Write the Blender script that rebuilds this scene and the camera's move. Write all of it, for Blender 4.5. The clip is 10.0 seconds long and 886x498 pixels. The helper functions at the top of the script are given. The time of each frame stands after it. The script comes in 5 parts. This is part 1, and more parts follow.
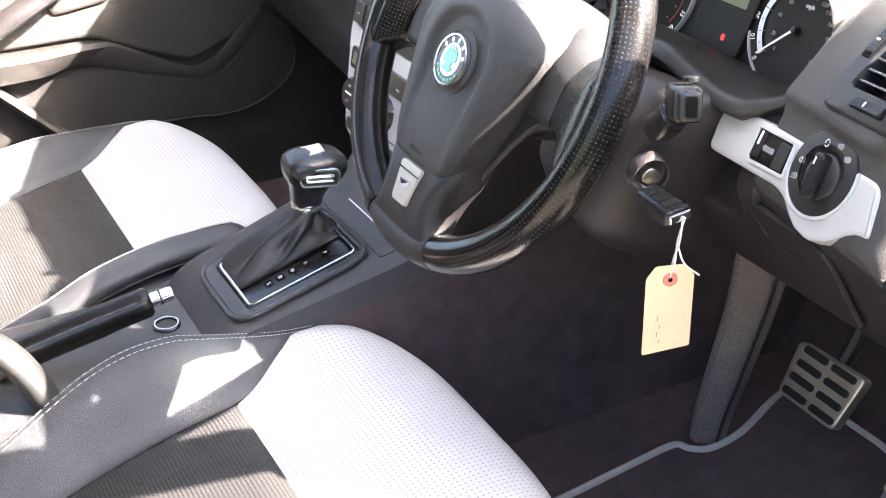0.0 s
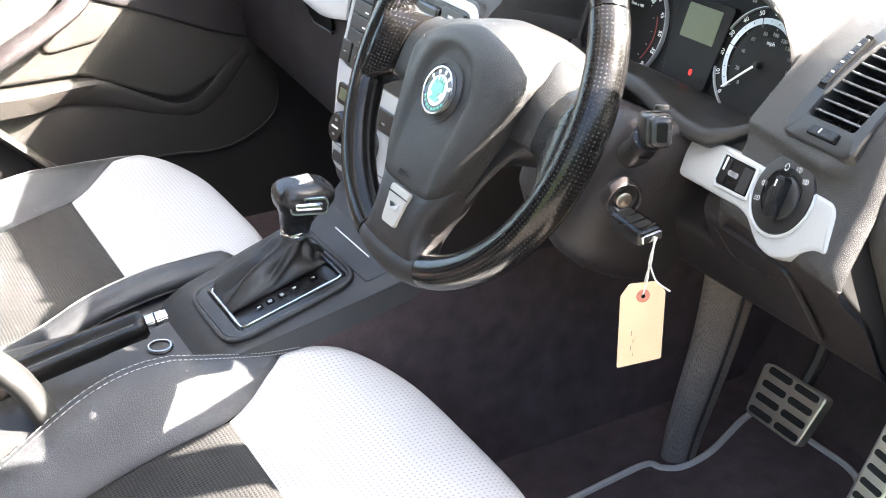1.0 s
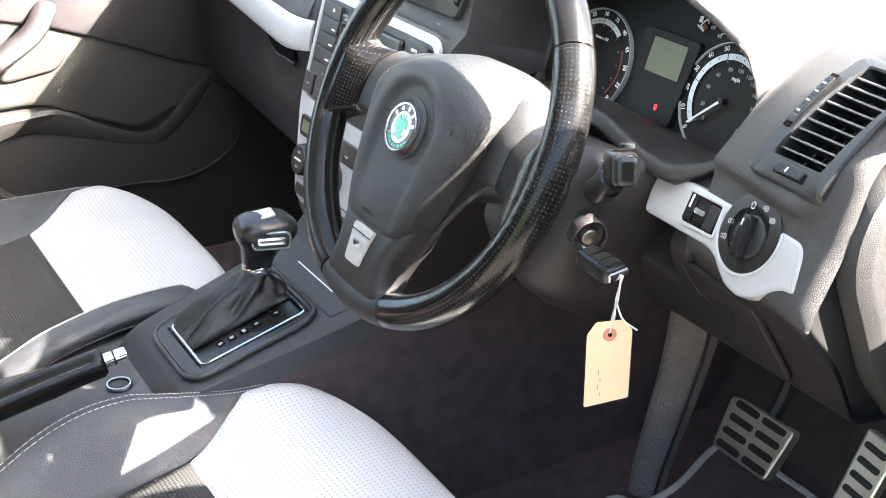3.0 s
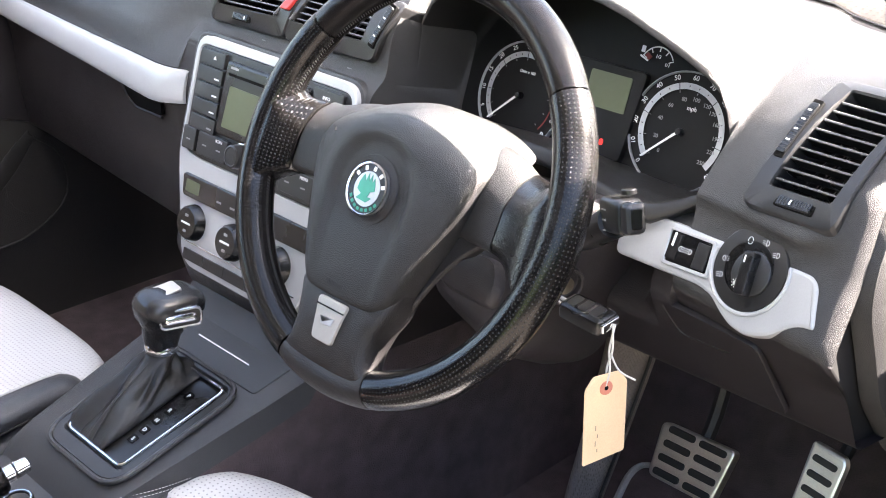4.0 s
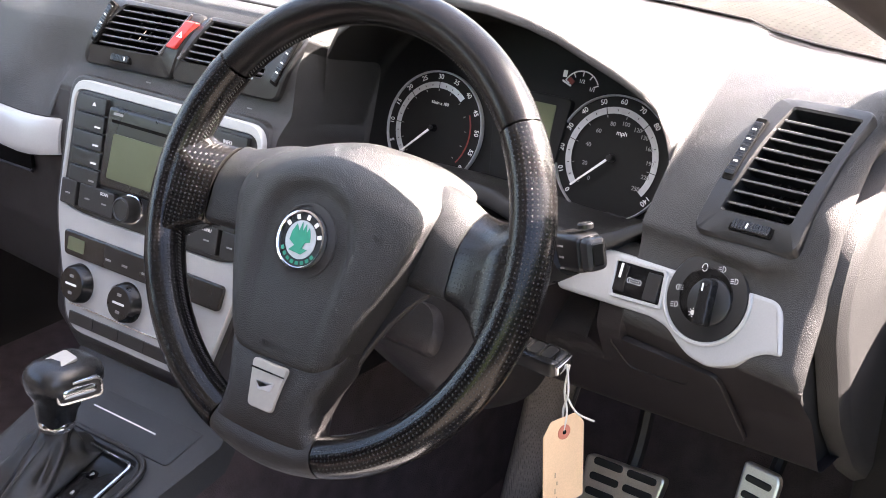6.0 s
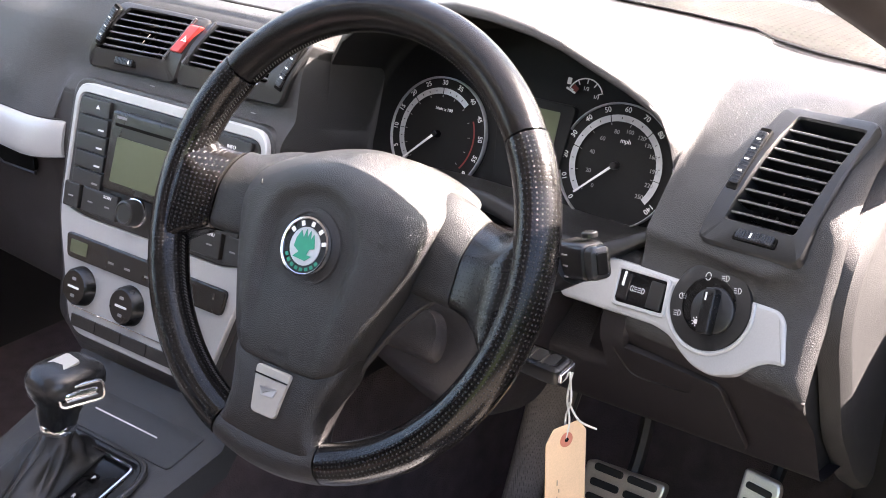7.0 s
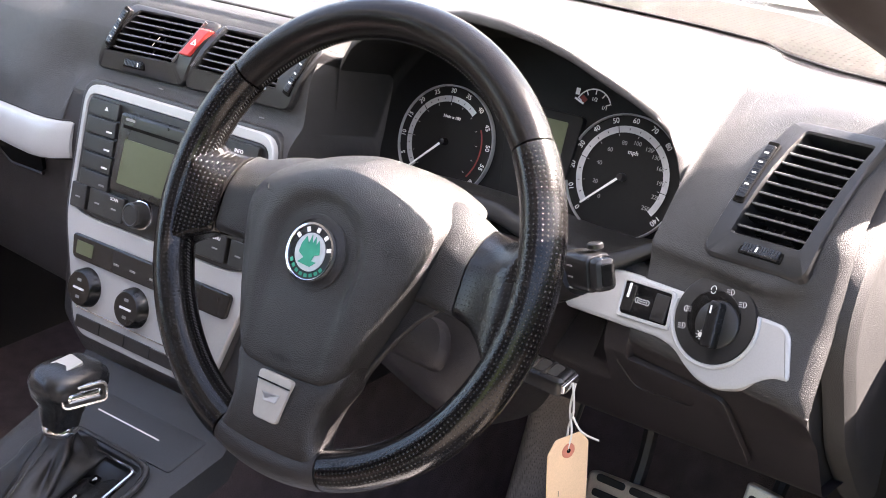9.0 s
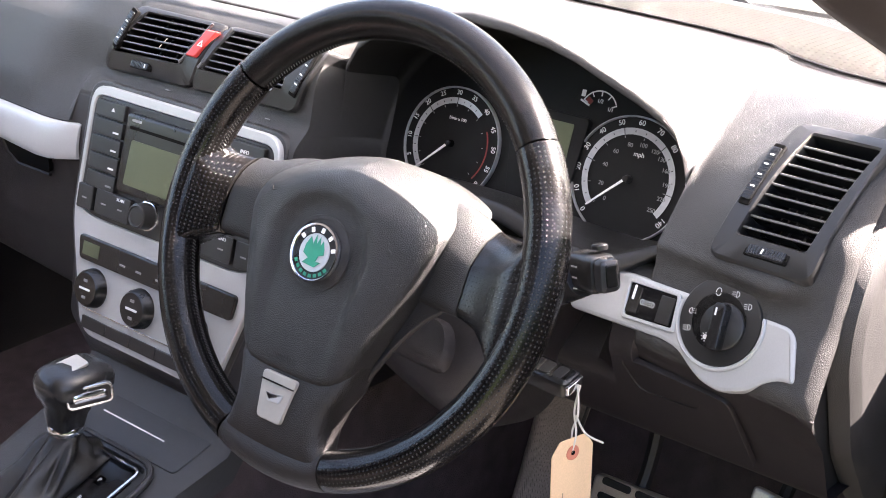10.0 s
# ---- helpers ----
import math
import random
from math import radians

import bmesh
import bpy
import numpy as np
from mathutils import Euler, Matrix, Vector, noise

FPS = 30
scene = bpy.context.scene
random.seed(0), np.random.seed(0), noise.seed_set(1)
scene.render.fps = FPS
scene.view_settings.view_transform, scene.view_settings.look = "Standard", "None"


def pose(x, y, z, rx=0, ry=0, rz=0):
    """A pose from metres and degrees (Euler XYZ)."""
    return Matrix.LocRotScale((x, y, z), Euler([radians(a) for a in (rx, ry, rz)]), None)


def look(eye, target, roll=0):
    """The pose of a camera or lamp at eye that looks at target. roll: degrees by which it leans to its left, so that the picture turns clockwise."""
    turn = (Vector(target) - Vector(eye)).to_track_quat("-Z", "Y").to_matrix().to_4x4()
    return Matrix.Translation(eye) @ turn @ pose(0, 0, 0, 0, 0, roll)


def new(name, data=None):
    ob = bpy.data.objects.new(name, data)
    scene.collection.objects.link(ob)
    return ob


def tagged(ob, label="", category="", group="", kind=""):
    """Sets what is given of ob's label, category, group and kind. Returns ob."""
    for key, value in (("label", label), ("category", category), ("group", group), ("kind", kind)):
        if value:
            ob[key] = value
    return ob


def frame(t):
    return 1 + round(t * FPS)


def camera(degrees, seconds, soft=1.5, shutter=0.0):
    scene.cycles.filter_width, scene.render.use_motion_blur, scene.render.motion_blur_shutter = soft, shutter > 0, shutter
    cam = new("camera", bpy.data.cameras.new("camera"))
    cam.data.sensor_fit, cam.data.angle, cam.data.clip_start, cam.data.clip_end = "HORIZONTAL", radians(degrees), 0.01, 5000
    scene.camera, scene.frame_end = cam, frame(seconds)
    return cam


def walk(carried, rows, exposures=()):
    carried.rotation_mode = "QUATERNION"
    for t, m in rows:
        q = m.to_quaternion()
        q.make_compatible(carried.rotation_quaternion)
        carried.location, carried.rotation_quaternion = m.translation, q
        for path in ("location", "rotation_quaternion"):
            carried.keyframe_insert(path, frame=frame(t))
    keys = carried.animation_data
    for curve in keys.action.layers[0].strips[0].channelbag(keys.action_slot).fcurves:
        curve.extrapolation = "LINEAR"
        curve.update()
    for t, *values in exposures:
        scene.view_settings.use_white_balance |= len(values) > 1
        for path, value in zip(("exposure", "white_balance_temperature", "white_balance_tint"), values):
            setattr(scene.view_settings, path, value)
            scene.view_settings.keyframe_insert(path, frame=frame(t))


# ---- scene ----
cam = camera(40.2, 10.0, soft=0.95)
PATH = [
    (0, (1.206, -0.459, 0.968), (-0.334, 0.373, -0.001), -0.5),
    (0.5, (1.24, -0.496, 0.972), (-0.301, 0.383, 0.049), -0.2),
    (1, (1.259, -0.506, 0.977), (-0.288, 0.388, 0.077), 0.3),
    (1.5, (1.264, -0.512, 0.979), (-0.283, 0.394, 0.091), 0.7),
    (2, (1.266, -0.514, 0.981), (-0.283, 0.397, 0.102), 0.9),
    (3.3, (1.211, -0.491, 0.985), (-0.297, 0.505, 0.125), 0.8),
    (3.5, (1.175, -0.513, 0.984), (-0.289, 0.553, 0.136), 1.1),
    (4, (1.047, -0.59, 0.986), (-0.233, 0.693, 0.14), 0.9),
    (4.5, (0.971, -0.607, 0.975), (-0.185, 0.793, 0.138), 0.3),
    (5, (0.94, -0.601, 0.968), (-0.16, 0.854, 0.147), 0.2),
    (5.5, (0.938, -0.597, 0.971), (-0.145, 0.876, 0.161), 0.4),
    (7, (0.933, -0.599, 0.979), (-0.144, 0.88, 0.173), 1.1),
    (7.5, (0.931, -0.598, 0.983), (-0.145, 0.88, 0.172), 1.3),
    (8, (0.932, -0.598, 0.982), (-0.149, 0.88, 0.176), 1.6),
    (8.5, (0.932, -0.596, 0.984), (-0.152, 0.878, 0.178), 1.7),
    (9, (0.933, -0.597, 0.98), (-0.156, 0.879, 0.183), 2.0),
    (9.5, (0.934, -0.597, 0.98), (-0.161, 0.876, 0.185), 2.0),
    (10, (0.936, -0.595, 0.977), (-0.167, 0.874, 0.187), 2.0),
]
walk(cam, [(t, look(eye, target, roll)) for t, eye, target, roll in PATH], exposures=[(0.0, 4.62, 7050, 18), (0.5, 4.64, 7000, 12), (2.0, 4.64, 6950, 13), (3.5, 4.50, 6850, 12), (4.0, 4.47, 6950, 17), (4.5, 4.38, 7100, 19), (5.0, 4.18, 7050, 20), (10.0, 4.05, 7000, 22)])

# ---- world, sun ----
world = bpy.data.worlds.new("world")
scene.world = world
world.use_nodes = True
wn = world.node_tree
sky = wn.nodes.new("ShaderNodeTexSky")
sky.sky_type, sky.sun_disc = "NISHITA", False
SUN = Vector((0.5262, 0.5643, 0.6361)).normalized()
sky.sun_elevation = math.asin(SUN.z)
sky.sun_rotation = math.atan2(SUN.x, SUN.y)
sky.dust_density, sky.ozone_density = 2.0, 1.0
wn.links.new(sky.outputs[0], wn.nodes["Background"].inputs[0])
wn.nodes["Background"].inputs[1].default_value = 0.055
sun_data = bpy.data.lights.new("sun", "SUN")
sun_data.energy, sun_data.angle, sun_data.color = 5.0, radians(0.5), (1.0, 0.95, 0.88)
sun = new("sun", sun_data)
sun.matrix_world = look(SUN * 10, (0, 0, 0))


# ---- materials ----
def material(name, base, rough=0.5, metal=0.0, spec=0.5, vary=0.12, vscale=9.0, grain=0.0, gscale=700.0, bump=0.0, bscale=60.0, coat=0.0, kind="noise", dark=None, uv=False, emit=0.0):
    """A procedural surface: colour that varies at two scales, gloss that varies, and fine relief."""
    m = bpy.data.materials.new(name)
    m.use_nodes = True
    nt = m.node_tree
    n, l = nt.nodes, nt.links
    b = n["Principled BSDF"]
    tc = n.new("ShaderNodeTexCoord")
    co = tc.outputs["UV" if uv else "Object"]
    big = n.new("ShaderNodeTexNoise")
    big.inputs["Scale"].default_value, big.inputs["Detail"].default_value = vscale, 6
    fine = n.new("ShaderNodeTexNoise")
    fine.inputs["Scale"].default_value, fine.inputs["Detail"].default_value = vscale * 24, 3
    l.new(tc.outputs["Object"], big.inputs["Vector"])
    l.new(tc.outputs["Object"], fine.inputs["Vector"])
    add = n.new("ShaderNodeMath")
    add.operation = "ADD"
    l.new(big.outputs["Fac"], add.inputs[0])
    l.new(fine.outputs["Fac"], add.inputs[1])
    ramp = n.new("ShaderNodeMapRange")
    ramp.inputs["From Min"].default_value, ramp.inputs["From Max"].default_value = 0.6, 1.4
    ramp.inputs["To Min"].default_value, ramp.inputs["To Max"].default_value = 1 - vary, 1 + vary
    l.new(add.outputs[0], ramp.inputs["Value"])
    hsv = n.new("ShaderNodeHueSaturation")
    hsv.inputs["Color"].default_value = (*base, 1)
    l.new(ramp.outputs[0], hsv.inputs["Value"])
    colour = hsv.outputs[0]
    rr = n.new("ShaderNodeMapRange")
    rr.inputs["From Min"].default_value, rr.inputs["From Max"].default_value = 0.3, 0.7
    rr.inputs["To Min"].default_value, rr.inputs["To Max"].default_value = max(rough - 0.06, 0.02), min(rough + 0.06, 1)
    l.new(big.outputs["Fac"], rr.inputs["Value"])
    l.new(rr.outputs[0], b.inputs["Roughness"])
    b.inputs["Metallic"].default_value = metal
    b.inputs["Specular IOR Level"].default_value = spec
    b.inputs["Coat Weight"].default_value = coat
    b.inputs["Coat Roughness"].default_value = 0.15
    height = None
    if kind in ("perf", "knit"):
        sep = n.new("ShaderNodeSeparateXYZ")
        l.new(co, sep.inputs[0])

        def math_node(op, a, c):
            q = n.new("ShaderNodeMath")
            q.operation = op
            for i, v in enumerate((a, c)):
                if isinstance(v, float):
                    q.inputs[i].default_value = v
                else:
                    l.new(v, q.inputs[i])
            return q.outputs[0]

        s1 = math_node("SINE", math_node("MULTIPLY", math_node("ADD", sep.outputs[0], sep.outputs[1]), gscale), 0.0)
        s2 = math_node("SINE", math_node("MULTIPLY", math_node("SUBTRACT", sep.outputs[0], sep.outputs[1]), gscale), 0.0)
        dots = math_node("MULTIPLY", s1, s2)
        lim = n.new("ShaderNodeMapRange")
        lo, hi = (0.60, 0.84) if kind == "perf" else (-0.2, 0.5)
        lim.inputs["From Min"].default_value, lim.inputs["From Max"].default_value = lo, hi
        lim.inputs["To Min"].default_value, lim.inputs["To Max"].default_value = 1.0, 0.0
        l.new(dots, lim.inputs["Value"])
        height = lim.outputs[0]
        mix = n.new("ShaderNodeMix")
        mix.data_type = "RGBA"
        mix.inputs["A"].default_value = (*(dark or tuple(c * 0.3 for c in base)), 1)
        l.new(height, mix.inputs["Factor"])
        l.new(colour, mix.inputs["B"])
        colour = mix.outputs["Result"]
    elif grain:
        v = n.new("ShaderNodeTexVoronoi")
        v.feature = "DISTANCE_TO_EDGE"
        v.inputs["Scale"].default_value = gscale
        l.new(tc.outputs["Object"], v.inputs["Vector"])
        lim = n.new("ShaderNodeMapRange")
        lim.inputs["From Max"].default_value = 0.25
        l.new(v.outputs["Distance"], lim.inputs["Value"])
        height = lim.outputs[0]
        # pores darkened in the colour: dirt plus painted crevice shade
        pore_shade = n.new("ShaderNodeMapRange")
        pore_shade.inputs["To Min"].default_value, pore_shade.inputs["To Max"].default_value = 1 - 0.75 * min(grain, 0.6), 1.12
        l.new(height, pore_shade.inputs["Value"])
        tone = n.new("ShaderNodeHueSaturation")
        l.new(colour, tone.inputs["Color"])
        l.new(pore_shade.outputs[0], tone.inputs["Value"])
        colour = tone.outputs[0]
    l.new(colour, b.inputs["Base Color"])
    normal = None
    if height is not None:
        bp = n.new("ShaderNodeBump")
        bp.inputs["Strength"].default_value, bp.inputs["Distance"].default_value = grain or 0.5, 0.0005
        l.new(height, bp.inputs["Height"])
        normal = bp.outputs[0]
    if bump:
        bn = n.new("ShaderNodeTexNoise")
        bn.inputs["Scale"].default_value, bn.inputs["Detail"].default_value = bscale, 5
        l.new(tc.outputs["Object"], bn.inputs["Vector"])
        b2 = n.new("ShaderNodeBump")
        b2.inputs["Strength"].default_value, b2.inputs["Distance"].default_value = bump, 0.004
        l.new(bn.outputs["Fac"], b2.inputs["Height"])
        if normal is not None:
            l.new(normal, b2.inputs["Normal"])
        normal = b2.outputs[0]
    if normal is not None:
        l.new(normal, b.inputs["Normal"])
    if emit:
        b.inputs["Emission Color"].default_value = (*base, 1)
        b.inputs["Emission Strength"].default_value = emit
    return m


DASH = material("dash_plastic", (0.0342, 0.0338, 0.0342), 0.45, spec=0.5, grain=0.52, gscale=760, vary=0.12)
# darker than DASH: shade on the lower dash's downward faces is painted in
LOWER = material("lower_plastic", (0.0150, 0.0120, 0.0132), 0.44, spec=0.5, grain=0.35, gscale=700, vary=0.14)
CONSOLE = material("console_plastic", (0.026, 0.0262, 0.0275), 0.36, spec=0.6, grain=0.35, gscale=800, vary=0.14)
LINING = material("hood_lining", (0.011, 0.0105, 0.0105), 0.65, spec=0.2, grain=0.3, gscale=760)
BEZEL = material("bezel_plastic", (0.014, 0.014, 0.0145), 0.36, grain=0.15, gscale=900)
BLACK = material("black_plastic", (0.008, 0.008, 0.0085), 0.28, vary=0.08)
GLOSS = material("gloss_black", (0.005, 0.005, 0.0055), 0.14, spec=0.35)
# near-black that stands in for the shade inside openings
CAVITY = material("cavity_black", (0.005, 0.005, 0.005), 0.9, spec=0.08)
SILVER = material("silver_paint", (0.42, 0.43, 0.44), 0.42, metal=0.35, vary=0.06, vscale=30, coat=0.1)
CHROME = material("chrome", (0.75, 0.76, 0.78), 0.12, metal=1.0, vary=0.05)
STEEL = material("pedal_steel", (0.74, 0.71, 0.64), 0.40, metal=1.0, vary=0.12, vscale=25, bump=0.05)
BRASS = material("lock_metal", (0.42, 0.38, 0.31), 0.35, metal=1.0)
RUBBER = material("black_rubber", (0.010, 0.010, 0.010), 0.6, vary=0.2)
LEATHER = material("smooth_leather", (0.0050, 0.0045, 0.0045), 0.21, spec=0.3, grain=0.10, gscale=900, vary=0.15, bump=0.03)
HUB = material("hub_leathergrain", (0.0115, 0.0114, 0.0115), 0.44, grain=0.55, gscale=720, vary=0.12)
SPOKE = material("spoke_plastic", (0.0100, 0.0090, 0.0094), 0.44, grain=0.4, gscale=650)
# holes paler than the leather: the glint of their rims is painted in
PERF = material("perforated_leather", (0.0050, 0.0046, 0.0046), 0.22, spec=0.34, kind="perf", gscale=900.0, dark=(0.0175, 0.0172, 0.0175), grain=0.7, uv=True, vary=0.16, bump=0.04, bscale=90)
THREAD = material("dark_thread", (0.05, 0.05, 0.05), 0.8)
LIGHTTHREAD = material("grey_thread", (0.42, 0.41, 0.40), 0.8)
BOLSTER = material("bolster_leather", (0.029, 0.0305, 0.034), 0.42, grain=0.35, gscale=420, vary=0.12, bump=0.06, bscale=25)
WHITE = material("pale_leather", (0.47, 0.465, 0.465), 0.55, kind="perf", gscale=560.0, dark=(0.25, 0.25, 0.255), grain=0.2, vary=0.09, vscale=14, bump=0.06, bscale=18)
MESH = material("mesh_fabric", (0.014, 0.0137, 0.0140), 0.85, kind="knit", gscale=800.0, dark=(0.005, 0.005, 0.005), grain=0.9)
CARPET = material("black_carpet", (0.100, 0.075, 0.076), 0.95, vary=0.4, vscale=40, bump=0.8, bscale=700, spec=0.1)
PIPING = material("mat_piping", (0.42, 0.40, 0.38), 0.8, bump=0.4, bscale=500, vary=0.2, vscale=20)
DOORTRIM = material("door_trim", (0.0155, 0.0130, 0.0116), 0.62, grain=0.4, gscale=500, vary=0.14)
DOORCLOTH = material("door_cloth", (0.0165, 0.0146, 0.0126), 0.85, bump=0.2, bscale=600)
LCD = material("grey_green_lcd", (0.085, 0.098, 0.058), 0.35, spec=0.3, vary=0.04)
PRINT = material("white_print", (0.75, 0.75, 0.75), 0.5, vary=0.02)
GREYPRINT = material("grey_print", (0.22, 0.22, 0.22), 0.5, vary=0.02)
REDPRINT = material("red_print", (0.17, 0.020, 0.016), 0.5, vary=0.02)
REDLAMP = material("red_lamp", (0.8, 0.02, 0.015), 0.4, emit=0.07)
GAUGE = material("gauge_face", (0.006, 0.006, 0.0065), 0.5, spec=0.2, vary=0.05)
DIALSILVER = material("dial_silver", (0.50, 0.51, 0.53), 0.36, metal=0.6)
HAZARD = material("hazard_red", (0.42, 0.035, 0.03), 0.35, coat=0.2)
GREEN = material("emblem_green", (0.01, 0.22, 0.14), 0.3, coat=0.6)
PAPER = material("manila_paper", (0.86, 0.60, 0.36), 0.8, vary=0.10, vscale=30, bump=0.05)
PAPERRED = material("tag_eyelet", (0.62, 0.22, 0.14), 0.7)
INK = material("pencil_ink", (0.34, 0.25, 0.17), 0.7)
STRING = material("cotton_string", (0.72, 0.68, 0.60), 0.9, bump=0.4, bscale=900)
HEADLINER = material("headliner", (0.40, 0.39, 0.37), 0.9, bump=0.2, bscale=500)
PILLAR = material("pillar_trim", (0.030, 0.022, 0.020), 0.7, vary=0.1)
PAINT = material("car_paint", (0.05, 0.05, 0.055), 0.25, coat=0.8)
ASPHALT = material("asphalt_yard", (0.135, 0.122, 0.108), 0.9, vary=0.35, vscale=4, bump=0.6, bscale=120)
BADGE = material("badge_grey", (0.40, 0.38, 0.35), 0.45, metal=0.5, vary=0.06)
KNOB = material("knob_satin", (0.016, 0.016, 0.017), 0.26, grain=0.05, gscale=900)
BUCKLERED = material("buckle_red", (0.65, 0.10, 0.05), 0.35)
DEMIST = material("perforated_trim", (0.019, 0.0186, 0.0178), 0.9, spec=0.05, kind="perf", gscale=430.0, dark=(0.004, 0.004, 0.004), grain=0.4)
SLAT = material("vent_slat", (0.010, 0.010, 0.0105), 0.3, vary=0.08)
# paler copy of SLAT, also on the struts; paints the edge highlights
SLATEDGE = material("vent_slat_edge", (0.075, 0.074, 0.076), 0.3, vary=0.08)
LEGTRIM = material("perforated_leg_trim", (0.20, 0.168, 0.155), 0.7, kind="perf", gscale=1500.0, dark=(0.085, 0.072, 0.067), grain=0.4, vary=0.4, vscale=16)
BUCKLEGREY = material("grey_buckle_plastic", (0.24, 0.24, 0.25), 0.5, vary=0.12)
BOOT = material("boot_leather", (0.017, 0.0165, 0.016), 0.32, grain=0.3, gscale=650, vary=0.18, bump=0.10, bscale=70)
GLASS = bpy.data.materials.new("clear_glass")
GLASS.use_nodes = True
gb = GLASS.node_tree.nodes["Principled BSDF"]
gb.inputs["Base Color"].default_value = (0.93, 0.97, 0.95, 1)
gb.inputs["Roughness"].default_value = 0.0
gb.inputs["IOR"].default_value = 1.05
gb.inputs["Transmission Weight"].default_value = 1.0

# ---- mesh helpers ----
ORIGIN = {}


def thing(name, base, label, category, group="", kind=""):
    """An empty at the base of a thing, the parent of its parts."""
    ob = new(name)
    ob.empty_display_size = 0.02
    ob.location = base
    ORIGIN[ob.name] = Vector(base)
    return tagged(ob, label, category, group, kind)


def part(name, bm, mat, parent, label="", smooth=40):
    """Links a bmesh, built in world metres, as one mesh under a thing or a part."""
    o = ORIGIN[parent.name]
    bmesh.ops.translate(bm, verts=bm.verts, vec=-o)
    bmesh.ops.recalc_face_normals(bm, faces=bm.faces)
    for f in bm.faces:
        f.smooth = True
    for e in bm.edges:
        if len(e.link_faces) == 2 and e.calc_face_angle(0) > radians(smooth):
            e.smooth = False
    me = bpy.data.meshes.new(name)
    bm.to_mesh(me)
    bm.free()
    me.materials.append(mat)
    ob = new(name, me)
    ob.parent = parent
    ORIGIN[ob.name] = o
    if label:
        ob["label"] = label
    return ob


class Frame:
    """A flat workspace: origin, across u, up v, outward n."""

    def __init__(self, origin, normal, across=(1, 0, 0)):
        self.o = Vector(origin)
        self.n = Vector(normal).normalized()
        a = Vector(across)
        self.u = (a - self.n * a.dot(self.n)).normalized()
        self.v = self.n.cross(self.u)
        self.bow, self.mid, self.half = 0.0, 0.0, 1.0

    def at(self, u, v, d=0.0):
        return self.o + self.u * u + self.v * v + self.n * (d + self.bow * max(-0.3, 1 - ((v - self.mid) / self.half) ** 2))

    def moved(self, u, v, d=0.0, turn=0.0):
        f = Frame(self.at(u, v, d), self.n, self.u)
        c, s = math.cos(radians(turn)), math.sin(radians(turn))
        f.u, f.v = f.u * c + f.v * s, f.v * c - f.u * s
        return f


def bent(origin, normal, bow, mid, half):
    """A workspace that bows outwards along v."""
    f = Frame(origin, normal)
    f.bow, f.mid, f.half = bow, mid, half
    return f


def dense(pts, k=5):
    """A closed outline with each side cut into k."""
    out = []
    for i, p in enumerate(pts):
        q = pts[(i + 1) % len(pts)]
        out += [(p[0] + (q[0] - p[0]) * j / k, p[1] + (q[1] - p[1]) * j / k) for j in range(k)]
    return out


def circle(r, n=32, cu=0.0, cv=0.0):
    return [(cu + r * math.cos(2 * math.pi * i / n), cv + r * math.sin(2 * math.pi * i / n)) for i in range(n)]


def rounded(pts, r, n=4):
    """A closed polygon with rounded corners."""
    out, k = [], len(pts)
    for i in range(k):
        p, a, b = Vector(pts[i]), Vector(pts[i - 1]), Vector(pts[(i + 1) % k])
        rr = min(r, (a - p).length * 0.49, (b - p).length * 0.49)
        s, e = p + (a - p).normalized() * rr, p + (b - p).normalized() * rr
        for j in range(n + 1):
            t = j / n
            out.append(tuple(s * (1 - t) ** 2 + p * 2 * t * (1 - t) + e * t * t))
    return out


def rect(w, h, r=0.0, cu=0.0, cv=0.0, n=4):
    pts = [(cu - w / 2, cv - h / 2), (cu + w / 2, cv - h / 2), (cu + w / 2, cv + h / 2), (cu - w / 2, cv + h / 2)]
    return rounded(pts, r, n) if r else pts


def bridge(bm, a, b, closed=True):
    k = len(a)
    for i in range(k if closed else k - 1):
        j = (i + 1) % k
        try:
            bm.faces.new((a[i], a[j], b[j], b[i]))
        except ValueError:
            pass


def loft(rings, closed=True, cap=True, uvs=None):
    """A skin over rings of equally many points."""
    bm = bmesh.new()
    rows = [[bm.verts.new(p) for p in ring] for ring in rings]
    for a, b in zip(rows, rows[1:]):
        bridge(bm, a, b, closed)
    if cap and closed:
        bm.faces.new(rows[0])
        bm.faces.new(rows[-1])
    return bm


def plate(f, outline, d0, d1, bev=0.0, dome=0.0):
    """An outline raised from depth d0 to d1, with an eased upper edge."""
    cu = sum(p[0] for p in outline) / len(outline)
    cv = sum(p[1] for p in outline) / len(outline)

    def ring(d, inset=0.0):
        pts = []
        k = len(outline)
        for i in range(k):
            p, a, b = Vector(outline[i]), Vector(outline[i - 1]), Vector(outline[(i + 1) % k])
            t = b - a
            nrm = Vector((t.y, -t.x))
            if nrm.length > 1e-9:
                nrm.normalize()
            q = p - nrm * inset
            pts.append(f.at(q.x, q.y, d))
        return pts

    area = sum(outline[i - 1][0] * outline[i][1] - outline[i][0] * outline[i - 1][1] for i in range(len(outline)))
    sgn = 1 if area > 0 else -1
    rings = [ring(d0)]
    if bev:
        s = 1 if d1 > d0 else -1
        rings += [ring(d1 - s * bev), ring(d1 - s * bev * 0.3, sgn * bev * 0.3), ring(d1, sgn * bev), ring(d1, sgn * bev * 1.25)]
    else:
        rings.append(ring(d1))
    bm = loft(rings)
    return bm


